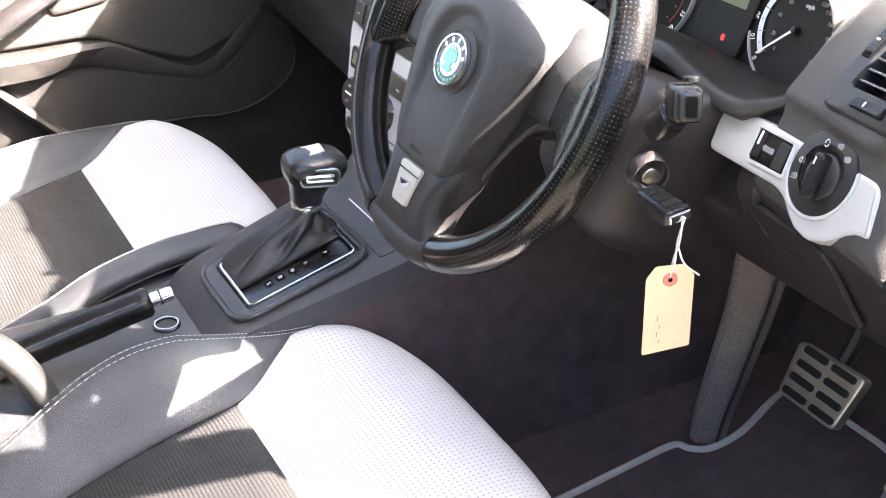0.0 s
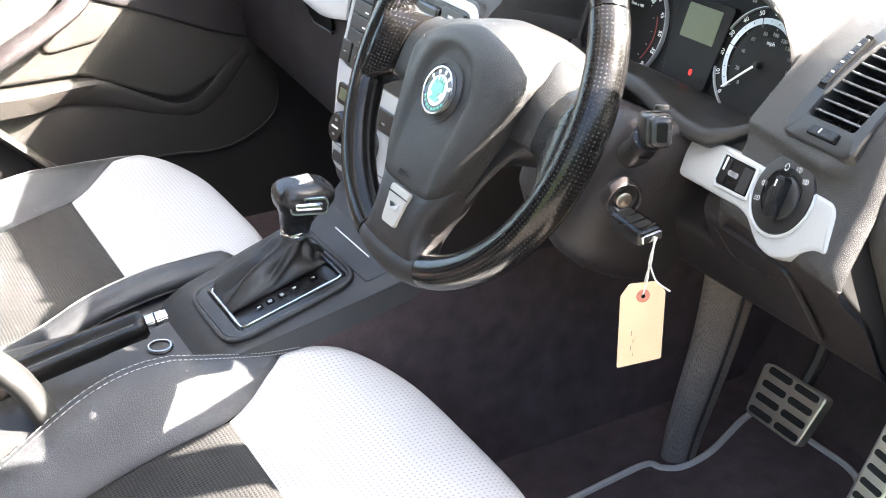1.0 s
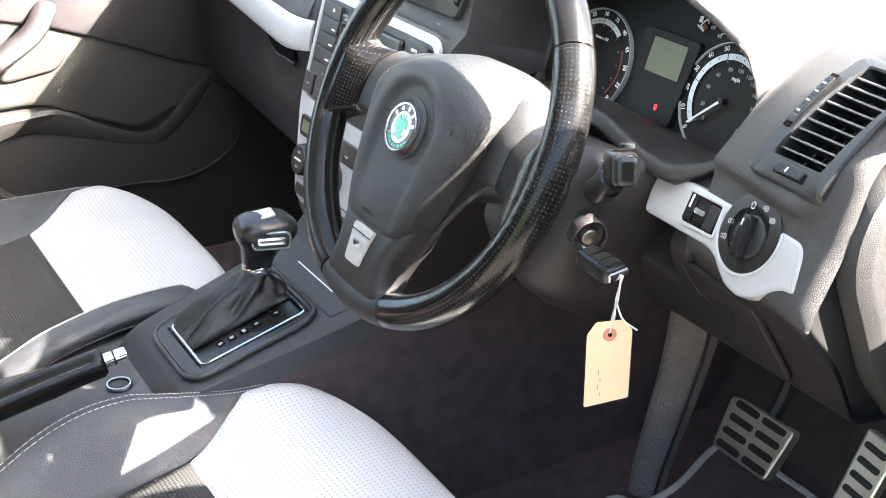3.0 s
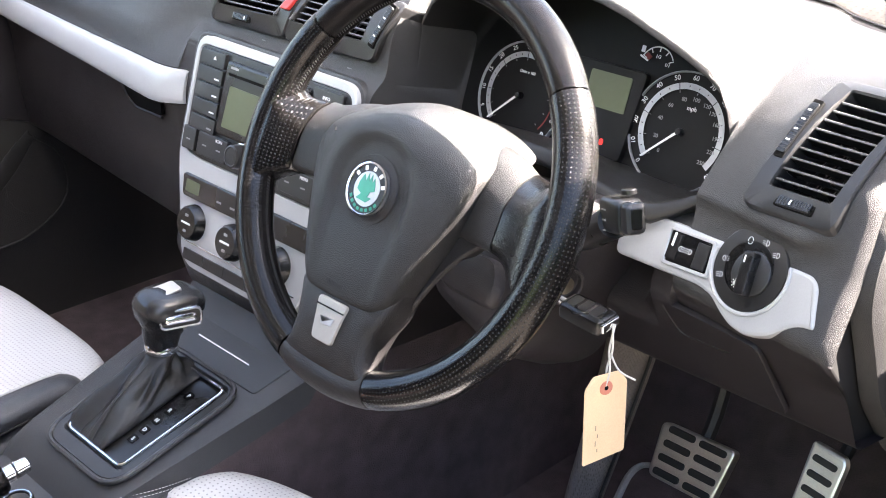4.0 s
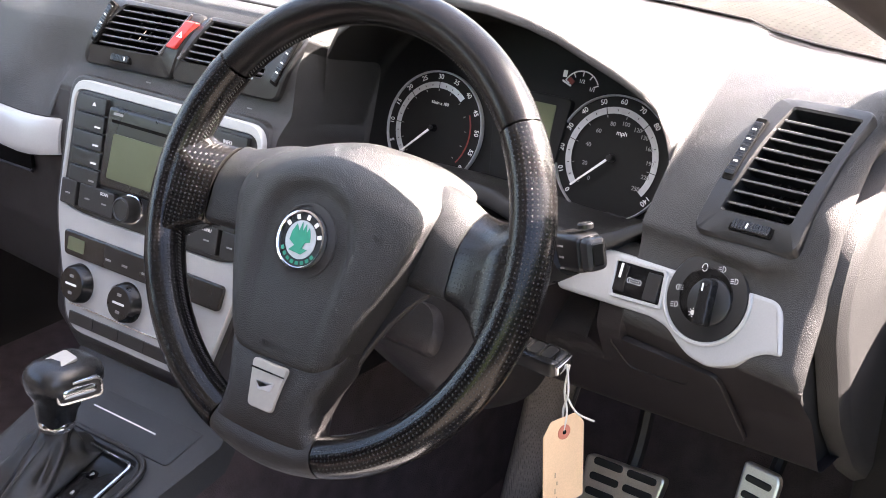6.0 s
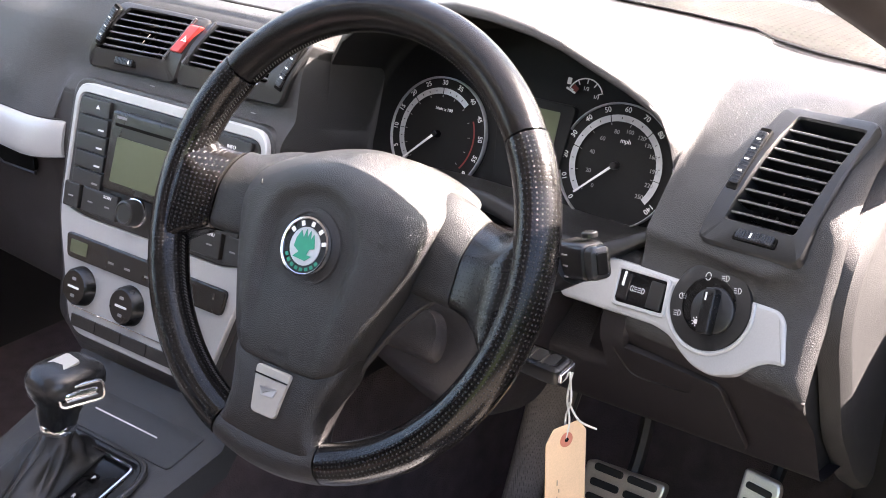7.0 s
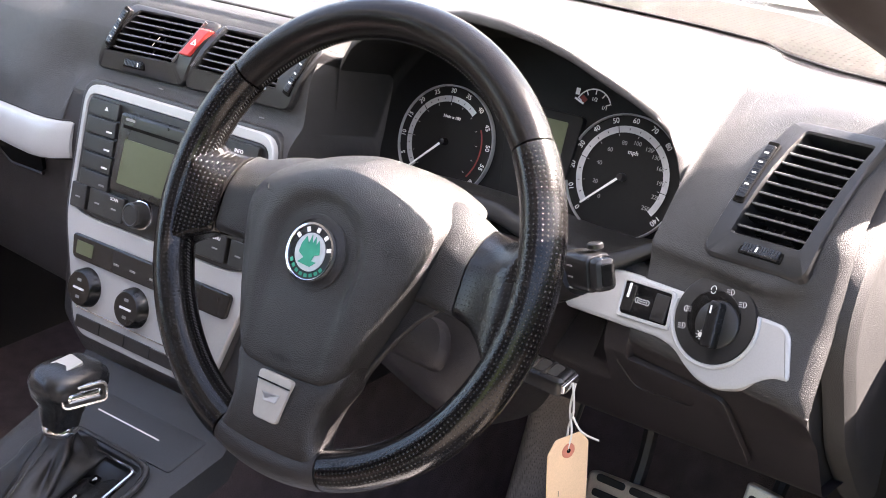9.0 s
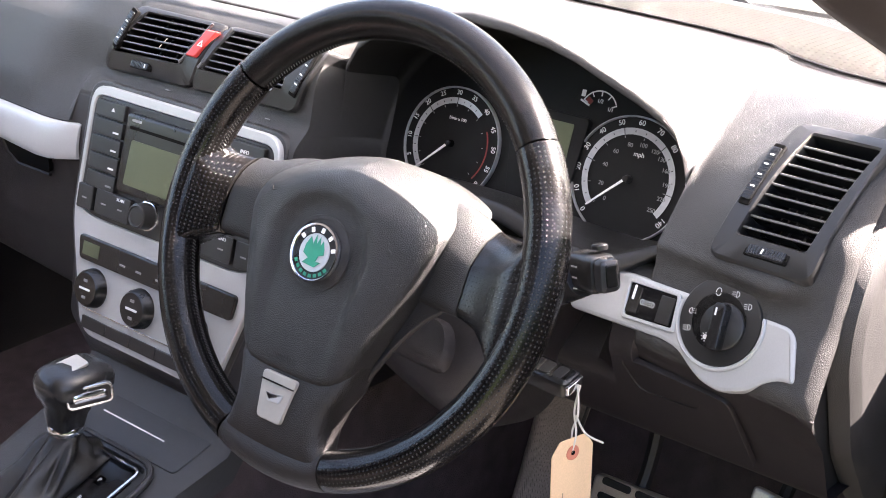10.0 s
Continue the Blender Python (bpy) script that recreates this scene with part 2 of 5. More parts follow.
def hole_plate(f, outer, inner, d0, d1, bev=0.001):
    """A plate with an opening; both outlines have equally many points."""
    bm = bmesh.new()

    def ring(o, d, k=0.0):
        c = Vector((sum(p[0] for p in inner) / len(inner), sum(p[1] for p in inner) / len(inner)))
        return [bm.verts.new(f.at(*(Vector(p) + (c - Vector(p)).normalized() * k), d)) for p in o]

    rows = [ring(outer, d0), ring(outer, d1 - bev), ring(outer, d1, bev), ring(inner, d1, -bev), ring(inner, d1 - bev), ring(inner, d0)]
    for a, b in zip(rows, rows[1:] + rows[:1]):
        bridge(bm, a, b)
    return bm


def lathe(f, profile, seg=40):
    """A profile of (radius, depth) turned about the frame's normal."""
    rings = [[f.at(r * math.cos(2 * math.pi * i / seg), r * math.sin(2 * math.pi * i / seg), d) for i in range(seg)] for r, d in profile]
    bm = loft(rings, cap=False)
    if profile[0] == profile[-1]:
        bmesh.ops.remove_doubles(bm, verts=bm.verts, dist=1e-7)
    else:
        bmesh.ops.holes_fill(bm, edges=[e for e in bm.edges if e.is_boundary])
    return bm


def tube(path, radius, seg=8, closed=False, flat=1.0):
    """A round or flattened rod along a path; radius may be a list."""
    path = [Vector(p) for p in path]
    k = len(path)
    rad = radius if isinstance(radius, list) else [radius] * k
    rings, side = [], None
    for i, p in enumerate(path):
        t = (path[(i + 1) % k] - path[i - 1]) if closed else (path[min(i + 1, k - 1)] - path[max(i - 1, 0)])
        t.normalize()
        if side is None:
            side = t.cross(Vector((0, 0, 1)))
            if side.length < 1e-3:
                side = t.cross(Vector((1, 0, 0)))
        side = (side - t * side.dot(t)).normalized()
        up = side.cross(t)
        rings.append([p + (side * math.cos(a) + up * math.sin(a) * flat) * rad[i] for a in (2 * math.pi * j / seg for j in range(seg))])
    if closed:
        rings.append(rings[0])
        bm = loft(rings, cap=False)
        bmesh.ops.remove_doubles(bm, verts=bm.verts, dist=1e-6)
        return bm
    return loft(rings)


def box(c, s, bev=0.0):
    f = Frame((c[0], c[1], c[2] - s[2] / 2), (0, 0, 1))
    return plate(f, rect(s[0], s[1], min(s[0], s[1]) * 0.2 if bev else 0.0, n=3), 0, s[2], bev)


def merge(*bms):
    out = bmesh.new()
    for b in bms:
        me = bpy.data.meshes.new("scratch")
        b.to_mesh(me)
        b.free()
        out.from_mesh(me)
        bpy.data.meshes.remove(me)
    return out


def letters(f, body, size, cu=0.0, cv=0.0, d=0.0006, turn=0.0):
    """Raised printed characters, centred, in the frame's plane."""
    cur = bpy.data.curves.new("letters", "FONT")
    cur.body, cur.size, cur.align_x, cur.align_y, cur.extrude = body, size, "CENTER", "CENTER", 0.0002
    ob = new("letters", cur)
    me = ob.to_mesh()
    bm = bmesh.new()
    bm.from_mesh(me)
    ob.to_mesh_clear()
    bpy.data.objects.remove(ob)
    bpy.data.curves.remove(cur)
    g = f.moved(cu, cv, d, turn)
    m = Matrix((g.u, g.v, g.n)).transposed().to_4x4()
    m.translation = g.o
    bmesh.ops.transform(bm, matrix=m, verts=bm.verts)
    return bm


def fillet(poly, r, n=3):
    """An open polyline with its inner corners eased."""
    out = [Vector(poly[0])]
    for i in range(1, len(poly) - 1):
        p, a, b = Vector(poly[i]), Vector(poly[i - 1]), Vector(poly[i + 1])
        rr = min(r, (a - p).length * 0.45, (b - p).length * 0.45)
        da, db = (a - p), (b - p)
        s = p + (da.normalized() * rr if da.length > 1e-9 else da)
        e = p + (db.normalized() * rr if db.length > 1e-9 else db)
        for j in range(n + 1):
            t = j / n
            out.append(s * (1 - t) ** 2 + p * 2 * t * (1 - t) + e * t * t)
    out.append(Vector(poly[-1]))
    return out


def spline(pts, n=8, closed=False):
    """A smooth curve through points."""
    P = [Vector(p) for p in pts]
    k, out = len(P), []
    for i in range(k if closed else k - 1):
        if closed:
            a, b, c, d = P[i - 1], P[i], P[(i + 1) % k], P[(i + 2) % k]
        else:
            a, b, c, d = P[max(i - 1, 0)], P[i], P[i + 1], P[min(i + 2, k - 1)]
        for j in range(n):
            t = j / n
            out.append(0.5 * (2 * b + (c - a) * t + (2 * a - 5 * b + 4 * c - d) * t * t + (3 * b - a - 3 * c + d) * t ** 3))
    if not closed:
        out.append(P[-1])
    return out

# ---- the car's shell ----
FLOOR_Z = 0.03


def slab(name, pts, thick, mat, label, category="structure"):
    """A bent sheet with thickness, from a grid of rows of points."""
    bm = bmesh.new()
    rows = [[bm.verts.new(p) for p in row] for row in pts]
    for a, b in zip(rows, rows[1:]):
        bridge(bm, a, b, closed=False)
    bmesh.ops.recalc_face_normals(bm, faces=bm.faces)
    bmesh.ops.solidify(bm, geom=bm.faces[:], thickness=thick)
    bmesh.ops.recalc_face_normals(bm, faces=bm.faces)
    for f in bm.faces:
        f.smooth = False
    me = bpy.data.meshes.new(name)
    bm.to_mesh(me)
    bm.free()
    me.materials.append(mat)
    return tagged(new(name, me), label, category, kind="structure")


# ground is out of view; its asphalt is assumed, toned for bounced light
slab("ground", [[(-400, -400, -0.22), (400, -400, -0.22)], [(-400, 400, -0.22), (400, 400, -0.22)]], 0.05, ASPHALT, "unseen ground under the car, assumed grey asphalt", "ground")
slab("floor", [[(-0.66, -1.3, FLOOR_Z), (0.70, -1.3, FLOOR_Z)], [(-0.66, 0.61, FLOOR_Z), (0.70, 0.61, FLOOR_Z)], [(-0.66, 0.80, 0.30), (0.70, 0.80, 0.30)], [(-0.66, 0.82, 0.68), (0.70, 0.82, 0.68)]], -0.02, CARPET, "black carpet covering the footwell and bulkhead", "floor")
slab("wall_rear", [[(-0.7, -1.3, FLOOR_Z), (0.7, -1.3, FLOOR_Z)], [(-0.7, -1.35, 1.2), (0.7, -1.35, 1.2)]], 0.03, DOORTRIM, "dark trimmed rear of the cabin", "wall")
slab("ceiling", [[(-0.62, -1.35, 1.20), (0.60, -1.35, 1.20)], [(-0.62, -0.6, 1.23), (0.60, -0.6, 1.23)], [(-0.60, -0.29, 1.205), (0.58, -0.29, 1.205)]], 0.03, HEADLINER, "pale grey cloth headliner under the roof", "ceiling")
ws = slab("windscreen", [[(-0.72, 0.56, 0.69), (-0.35, 0.71, 0.695), (0.05, 0.755, 0.698), (0.40, 0.71, 0.695), (0.76, 0.56, 0.69)], [(-0.66, 0.06, 0.92), (-0.33, 0.17, 0.95), (0.04, 0.20, 0.96), (0.36, 0.17, 0.95), (0.715, 0.06, 0.885)], [(-0.60, -0.34, 1.17), (-0.30, -0.28, 1.20), (0.03, -0.26, 1.21), (0.32, -0.28, 1.20), (0.62, -0.34, 1.17)]], 0.004, GLASS, "clear sloping windscreen glass", "window")
ws.visible_shadow = False


HEDGE = material("hedge_leaves", (0.045, 0.075, 0.022), 0.6, vary=0.5, vscale=3, bump=1.0, bscale=30)


def hedge(name, a, b, height, label):
    """A clipped hedge along a line, with an uneven face and top."""
    a, b = Vector(a), Vector(b)
    side = (b - a).cross(Vector((0, 0, 1))).normalized()
    rings_ = []
    for i in range(61):
        c = a.lerp(b, i / 60)
        ring = []
        for u_, z_ in [(-0.35, 0.0)] + [(-0.35, height * k / 8) for k in range(1, 8)] + [(-0.25, height), (0.0, height * 1.02), (0.25, height)] + [(0.35, height * k / 8) for k in range(7, 0, -1)] + [(0.35, 0.0)]:
            p = c + side * u_ + Vector((0, 0, z_))
            k_ = 0.16 * noise.noise(p * 2.1) + 0.07 * noise.noise(p * 7.3)
            ring.append(p + side * (k_ if u_ > 0 else -k_) + Vector((0, 0, k_ * 0.6 * (z_ > 0.1) - 0.22)))
        rings_.append(ring)
    bm = loft(rings_)
    me = bpy.data.meshes.new(name)
    bm.to_mesh(me)
    bm.free()
    me.materials.append(HEDGE)
    return tagged(new(name, me), label, "hedge", kind="structure")


# unseen hedges, added to hold back sky light and give green reflections
hedge("hedge", (4.6, 5.0, 0.0), (4.6, -4.6, 0.0), 2.1, "unseen green hedge added beside the car to cut sky light")
hedge("hedge", (4.6, -4.6, 0.0), (-4.5, -4.6, 0.0), 2.1, "unseen green hedge added behind the car to cut sky light")


def pillar(name, path, r, label):
    ob = thing(name, path[0], label, "pillar", kind="structure")
    part("pillar_trim", tube(spline(path, 6), r, 12, flat=0.7), PILLAR, ob)


pillar("a_pillar", [(0.752, 0.42, 0.710), (0.717, 0.195, 0.813), (0.706, 0.06, 0.872), (0.685, -0.08, 0.96), (0.63, -0.33, 1.18)], 0.036, "dark trimmed windscreen pillar beside the driver")
pillar("a_pillar", [(-0.70, 0.44, 0.715), (-0.67, 0.24, 0.825), (-0.645, 0.05, 0.93), (-0.59, -0.33, 1.19)], 0.036, "dark trimmed windscreen pillar beside the passenger")
slab("wall_sill", [[(0.70, -1.3, -0.10), (0.70, 0.5, -0.10)], [(0.72, -1.3, 0.07), (0.72, 0.5, 0.07)], [(0.66, -1.3, 0.07), (0.66, 0.5, 0.07)]], 0.02, PAINT, "dark painted door sill", "sill")
slab("wall_side", [[(0.70, -1.35, -0.10), (0.70, -0.92, -0.10)], [(0.72, -1.35, 0.62), (0.72, -0.86, 0.62)], [(0.62, -1.35, 1.18), (0.62, -0.98, 1.18)]], 0.03, PAINT, "dark painted body side behind the front door", "body side")
slab("wall_side", [[(-0.70, -1.35, -0.10), (-0.70, -0.92, -0.10)], [(-0.70, -1.35, 0.62), (-0.70, -0.92, 0.62)], [(-0.61, -1.35, 1.18), (-0.61, -0.98, 1.18)]], 0.03, PAINT, "dark painted body side behind the passenger door", "body side")
slab("wall_wing", [[(0.74, 0.42, -0.1), (0.74, 1.6, -0.1)], [(0.76, 0.42, 0.50), (0.76, 1.6, 0.50)], [(0.66, 0.72, 0.70), (0.66, 1.6, 0.70)]], 0.02, PAINT, "dark painted front wing", "wing")
slab("wall_bonnet", [[(-0.66, 0.74, 0.70), (0.66, 0.74, 0.70)], [(-0.66, 1.6, 0.62), (0.66, 1.6, 0.62)]], 0.02, PAINT, "dark painted bonnet ahead of the windscreen", "bonnet")

# the open driver's door, hinged at the front
door = thing("driver_door", (0.73, 0.46, 0.0), "dark open driver's door with its window up", "car door")
hinge, ang = Vector((0.735, 0.46, 0)), radians(-32)
dd = Vector((math.cos(ang), math.sin(ang), 0))
dn = Vector((-dd.y, dd.x, 0))
df = Frame(hinge, -dn, dd)
part("panel", plate(df, rounded([(0.0, -0.08), (1.0, -0.08), (1.02, 0.66), (0.36, 0.65), (0.06, 0.575), (0.0, 0.50)], 0.05), 0, 0.09, 0.01), DOORTRIM, door)
part("window_frame", tube([df.at(0.30, 0.64, 0.04), df.at(0.50, 1.0, 0.04), df.at(0.66, 1.10, 0.04), df.at(0.98, 1.08, 0.04), df.at(1.0, 0.64, 0.04)], 0.02, 8), RUBBER, door)

# the far door, shut
pdoor = thing("passenger_door", (-0.66, -0.2, FLOOR_Z), "dark closed passenger door with a curved armrest and map pocket", "car door")
pf = Frame((-0.66, 0.0, 0.0), (1, 0, 0), (0, 1, 0))  # u runs forwards
part("panel", plate(pf, [(0.62, 0.02), (0.62, 0.66), (-1.1, 0.66), (-1.1, 0.02)][::-1], -0.05, -0.01, 0.005), DOORTRIM, pdoor)
part("upper_panel", plate(pf, rounded([(0.30, 0.36), (0.34, 0.64), (-1.05, 0.64), (-1.05, 0.345), (-0.08, 0.345), (0.02, 0.300), (0.08, 0.275), (0.14, 0.30)][::-1], 0.02), -0.02, 0.004, 0.006), DOORCLOTH, pdoor)
arm_top = spline([(0, -0.9, 0.345), (0, -0.4, 0.342), (0, -0.206, 0.337), (0, -0.077, 0.335), (0, -0.037, 0.325), (0, 0.025, 0.289), (0, 0.082, 0.266), (0, 0.123, 0.278), (0, 0.167, 0.321), (0, 0.205, 0.350)], 6)
arm_low = spline([(0, -0.9, 0.295), (0, -0.4, 0.295), (0, -0.186, 0.297), (0, -0.123, 0.301), (0, -0.078, 0.297), (0, 0.013, 0.267), (0, 0.09, 0.246), (0, 0.128, 0.252), (0, 0.175, 0.290), (0, 0.212, 0.335)], 6)
rings = []
for i, (a_, b_) in enumerate(zip(arm_top, arm_low)):
    k = max(0.16, min(1.0, (0.0 - a_.y) / 0.20 + 0.16))
    rings.append([(-0.668, a_.y, a_.z + 0.002), (-0.66 + 0.030 * k, a_.y, a_.z + 0.003), (-0.66 + 0.040 * k, a_.y, a_.z - 0.004), (-0.66 + 0.034 * k, b_.y, b_.z + 0.006), (-0.66 + 0.022 * k, b_.y, b_.z), (-0.668, b_.y, b_.z)])
part("armrest", loft(rings), DOORTRIM, pdoor, "curved dark plastic armrest", smooth=50)
pocket = spline([(0, -0.9, 0.17), (0, -0.4, 0.185), (0, 0.023, 0.181), (0, 0.124, 0.173), (0, 0.188, 0.182), (0, 0.244, 0.214), (0, 0.262, 0.256), (0, 0.250, 0.308), (0, 0.213, 0.340)], 6)
part("map_pocket", plate(pf, [(p.y, p.z) for p in pocket] + [(p.y, p.z) for p in arm_low[::-1]], -0.02, 0.003, 0.002), DOORTRIM, pdoor)
part("pocket_rim", tube([(-0.657, p.y, p.z) for p in pocket], 0.0022, 8), DOORTRIM, pdoor)
part("pull_handle", tube(spline([(-0.655, -0.05, 0.50), (-0.615, -0.09, 0.465), (-0.612, -0.20, 0.405), (-0.640, -0.28, 0.355)], 6), 0.019, 12, flat=0.7), LOWER, pdoor, "sloping grey pull handle")
part("handle_recess", plate(pf, rounded([(-0.14, 0.385), (-0.03, 0.40), (-0.02, 0.45), (-0.12, 0.455)], 0.03, 6), 0.003, 0.010, 0.005), DOORTRIM, pdoor)
part("lower_strip", tube(spline([(-0.640, -0.36, 0.40), (-0.640, -0.26, 0.315), (-0.640, -0.19, 0.245), (-0.640, -0.150, 0.205), (-0.645, -0.10, 0.17)], 5), 0.016, 10, flat=0.5), DOORTRIM, pdoor)
spk = pf.moved(0.205, 0.262)
part("speaker_grille", lathe(spk, [(0.0001, 0.0022), (0.040, 0.0022), (0.043, 0.0026), (0.046, 0.0034), (0.0485, 0.0024), (0.049, -0.004)], 48), DOORTRIM, pdoor, "round dark loudspeaker grille")
part("upper_area", plate(pf, rounded([(0.36, 0.36), (0.36, 0.645), (-0.40, 0.645), (-0.40, 0.555), (-0.058, 0.470), (0.0105, 0.445), (0.15, 0.385), (0.24, 0.355)][::-1], 0.01), 0.0, 0.009, 0.004), LOWER, pdoor, "darker upper part of the door above a sloping line")
glass = part("window_pane", plate(pf, [(0.50, 0.67), (-1.1, 0.66), (-1.1, 1.17), (-0.2, 1.17)][::-1], -0.04, -0.036), GLASS, pdoor, "side window glass")
glass.visible_shadow = False


# ---- dashboard ----
def y_vent(x, z):
    return -0.3588 - 0.2306 * x + 1.1439 * z


def y_light(x, z):
    return 0.0120 - 0.1621 * x + 0.4910 * z


def y_dial(z):
    return 0.294 + 0.35 * (z - 0.633)


HOOD = [(0.196, 0.640), (0.202, 0.690), (0.215, 0.712), (0.235, 0.728), (0.28, 0.748), (0.34, 0.759), (0.38, 0.757), (0.42, 0.751), (0.443, 0.742), (0.467, 0.729), (0.495, 0.714), (0.515, 0.701), (0.525, 0.692), (0.533, 0.675), (0.538, 0.652)]


def tuck(x):
    """How far the passenger's strip has drawn in towards the centre stack."""
    return max(0.0, min(1.0, (x + 0.165) / 0.062)) ** 2


def profile(x):
    """The dashboard's section at x: (y, z) from the windscreen down to the footwell."""
    if x >= 0.539:
        e = 0.0005
        zt = float(np.interp(x, [0.539, 0.56, 0.60, 0.63, 0.69], [0.674, 0.684, 0.699, 0.708, 0.712]))
        zb = float(np.interp(x, [0.539, 0.63], [0.700, 0.716]))
        b = 0.0125 * min(1.0, (x - 0.539) / 0.05)
        z5, z6 = zt - 0.006 - (zt - 0.614) * 0.33, zt - 0.006 - (zt - 0.614) * 0.67
        k = max(0.0, min(1.0, (x - 0.655) / 0.028))
        hi_, lo_ = Vector((y_vent(x, z6) + e - 0.62 * b, z6 + 0.70 * b)), Vector((y_light(x, 0.585) + e, 0.585))
        shelf = [tuple(Vector(p).lerp(hi_.lerp(lo_, q), k)) for p, q in (((y_vent(x, 0.608) + e, 0.608), 0.4), ((y_light(x, 0.597) - 0.003, 0.598), 0.7))]
        return [(0.68, 0.708), (0.46, float(np.interp(x, [0.539, 0.62], [0.722, 0.716]))), (y_vent(x, zt) + 0.060, zb), (y_vent(x, zt) + 0.018, zt + 0.005), (y_vent(x, zt - 0.006) + e, zt - 0.006), (y_vent(x, z5) + e - 0.62 * b, z5 + 0.70 * b), (y_vent(x, z6) + e - 0.62 * b, z6 + 0.70 * b), *shelf, (y_light(x, 0.585) + e, 0.585), (y_light(x, 0.535) + e, 0.535), (y_light(x, 0.53) + 0.016, 0.517), (0.212, 0.48), (0.250, 0.413), (0.32, 0.40), (0.55, 0.42)]
    if x >= 0.196:
        zt = float(np.interp(x, [h[0] for h in HOOD], [h[1] for h in HOOD]))
        yr = 0.224 + 0.3 * max(0.0, x - 0.42)
        deep = 0.045 * min(1.0, max(0.0, (0.515 - x) / 0.02), max(0.0, (x - 0.196) / 0.03))
        return [(0.68, 0.708), (0.46, 0.722), (0.42, 0.7222 + max(0.0, zt - 0.7305) * 0.25), (max(0.34, yr + 0.06), max(float(np.interp(x, [0.47, 0.539], [0.722, 0.698])), zt - 0.003)), (yr, zt), (yr - 0.002, zt - 0.009), (y_dial(zt - 0.03), zt - 0.03), (y_dial(0.585), 0.566), (0.262, 0.566), (y_light(x, 0.588) + 0.008 + deep, 0.586), (y_light(x, 0.555) + 0.009 + deep, 0.555), (y_light(x, 0.52) + 0.010 + deep, 0.520), (0.212, 0.48), (0.250, 0.413), (0.30, 0.40), (0.55, 0.42)]
    if x >= -0.125:
        back = 0.03 if x < -0.108 else 0.0
        return [(0.68, 0.708), (0.46, 0.728), (0.38, 0.7265), (0.30, 0.724), (0.218, 0.712), (0.190, 0.679), (0.180, 0.634), (0.170, 0.627), (0.159, 0.617), (0.1415, 0.5535), (0.124 + back, 0.49), (0.089 + back, 0.370), (0.10 + back, 0.345), (0.15 + back, 0.33), (0.33, 0.32), (0.55, 0.40)]
    k = min(1.0, (-0.125 - x) / 0.5)
    w = min(1.0, (-0.125 - x) / 0.085)
    w = w * w * (3 - 2 * w)
    mid_ = profile(-0.10)
    t = 0.018 * tuck(x)
    side = [(0.68, 0.708), (0.46, 0.725), (0.38, 0.721), (0.30, 0.716), (0.232 + 0.02 * k, 0.707), (0.186 + 0.03 * k, 0.674), (0.145 + 0.04 * k, 0.61), (0.137 + 0.05 * k + t, 0.583), (0.124 + 0.05 * k + t, 0.551), (0.142 + 0.05 * k, 0.546), (0.150 + 0.05 * k, 0.50), (0.150 + 0.05 * k, 0.47), (0.150 + 0.05 * k, 0.44), (0.17 + 0.04 * k, 0.36), (0.30, 0.33), (0.55, 0.40)]
    return [(c_[0] * (1 - w) + s_[0] * w, c_[1] * (1 - w) + s_[1] * w) if i < 7 else s_ for i, (c_, s_) in enumerate(zip(mid_, side))]


dash = thing("dashboard", (0.05, 0.4, FLOOR_Z), "dark grey grained plastic dashboard in strong sunlight", "dashboard")
XS = [-0.655, -0.6, -0.5, -0.4, -0.3, -0.23, -0.205, -0.19, -0.175, -0.16, -0.145, -0.135, -0.127, -0.115, -0.05, 0.05, 0.12, 0.165, 0.186, 0.1955] + [h[0] + 0.0005 for h in HOOD] + [0.541, 0.543, 0.546, 0.549, 0.552, 0.556, 0.560, 0.565, 0.57, 0.575, 0.58, 0.585, 0.59, 0.595, 0.60, 0.605, 0.62, 0.65, 0.672, 0.678, 0.682, 0.6855, 0.689, 0.692, 0.6945, 0.6965, 0.6978]
rings = []
for x in XS:
    pr = profile(x)
    rd = 0.0
    if x > 0.678:
        rd = 0.0205 * (1 - math.sqrt(max(0.0, 1 - ((x - 0.678) / 0.0205) ** 2)))
    ring = []
    for j, p in enumerate(fillet(pr, 0.012, 4)):
        g = rd * max(0.0, min(1.0, (53 - j) / 5))
        ring.append(Vector((x, p.x + g, p.y - g * 0.3)))
    rings.append(ring)
soft = [[Vector(p) for p in r_] for r_ in rings]
for i, x in enumerate(XS):
    if 0.512 < x < 0.615:
        fade = min(1.0, (x - 0.512) / 0.012, (0.615 - x) / 0.03)
        for j in range(6, 21):
            total, acc = 0.0, Vector()
            for k in range(max(0, i - 16), min(len(XS), i + 17)):
                wt = math.exp(-(((XS[k] - x) / 0.009) ** 2)) * (XS[min(k + 1, len(XS) - 1)] - XS[k - 1])
                total, acc = total + wt, acc + wt * rings[k][j]
            move = (acc / total - rings[i][j]) * fade
            soft[i][j] += Vector((0, move.y, move.z))
        for j in range(21, 41) if x > 0.5395 else ():
            soft[i][j] += Vector((0, move.y, move.z)) * math.exp(-(j - 20) / 6)
rings = soft
NEAR = [i for i, x in enumerate(XS) if x <= 0.5156]
FAR = [i for i, x in enumerate(XS) if x >= 0.5154]
CENTRE = [i for i, x in enumerate(XS) if x <= 0.2026]
HOODED = [i for i, x in enumerate(XS) if 0.2024 <= x <= 0.5156]
body = merge(loft([rings[i][:24] for i in NEAR], closed=False, cap=False), loft([rings[i][23:41] for i in CENTRE], closed=False, cap=False), loft([rings[i][:51] for i in FAR], closed=False, cap=False))
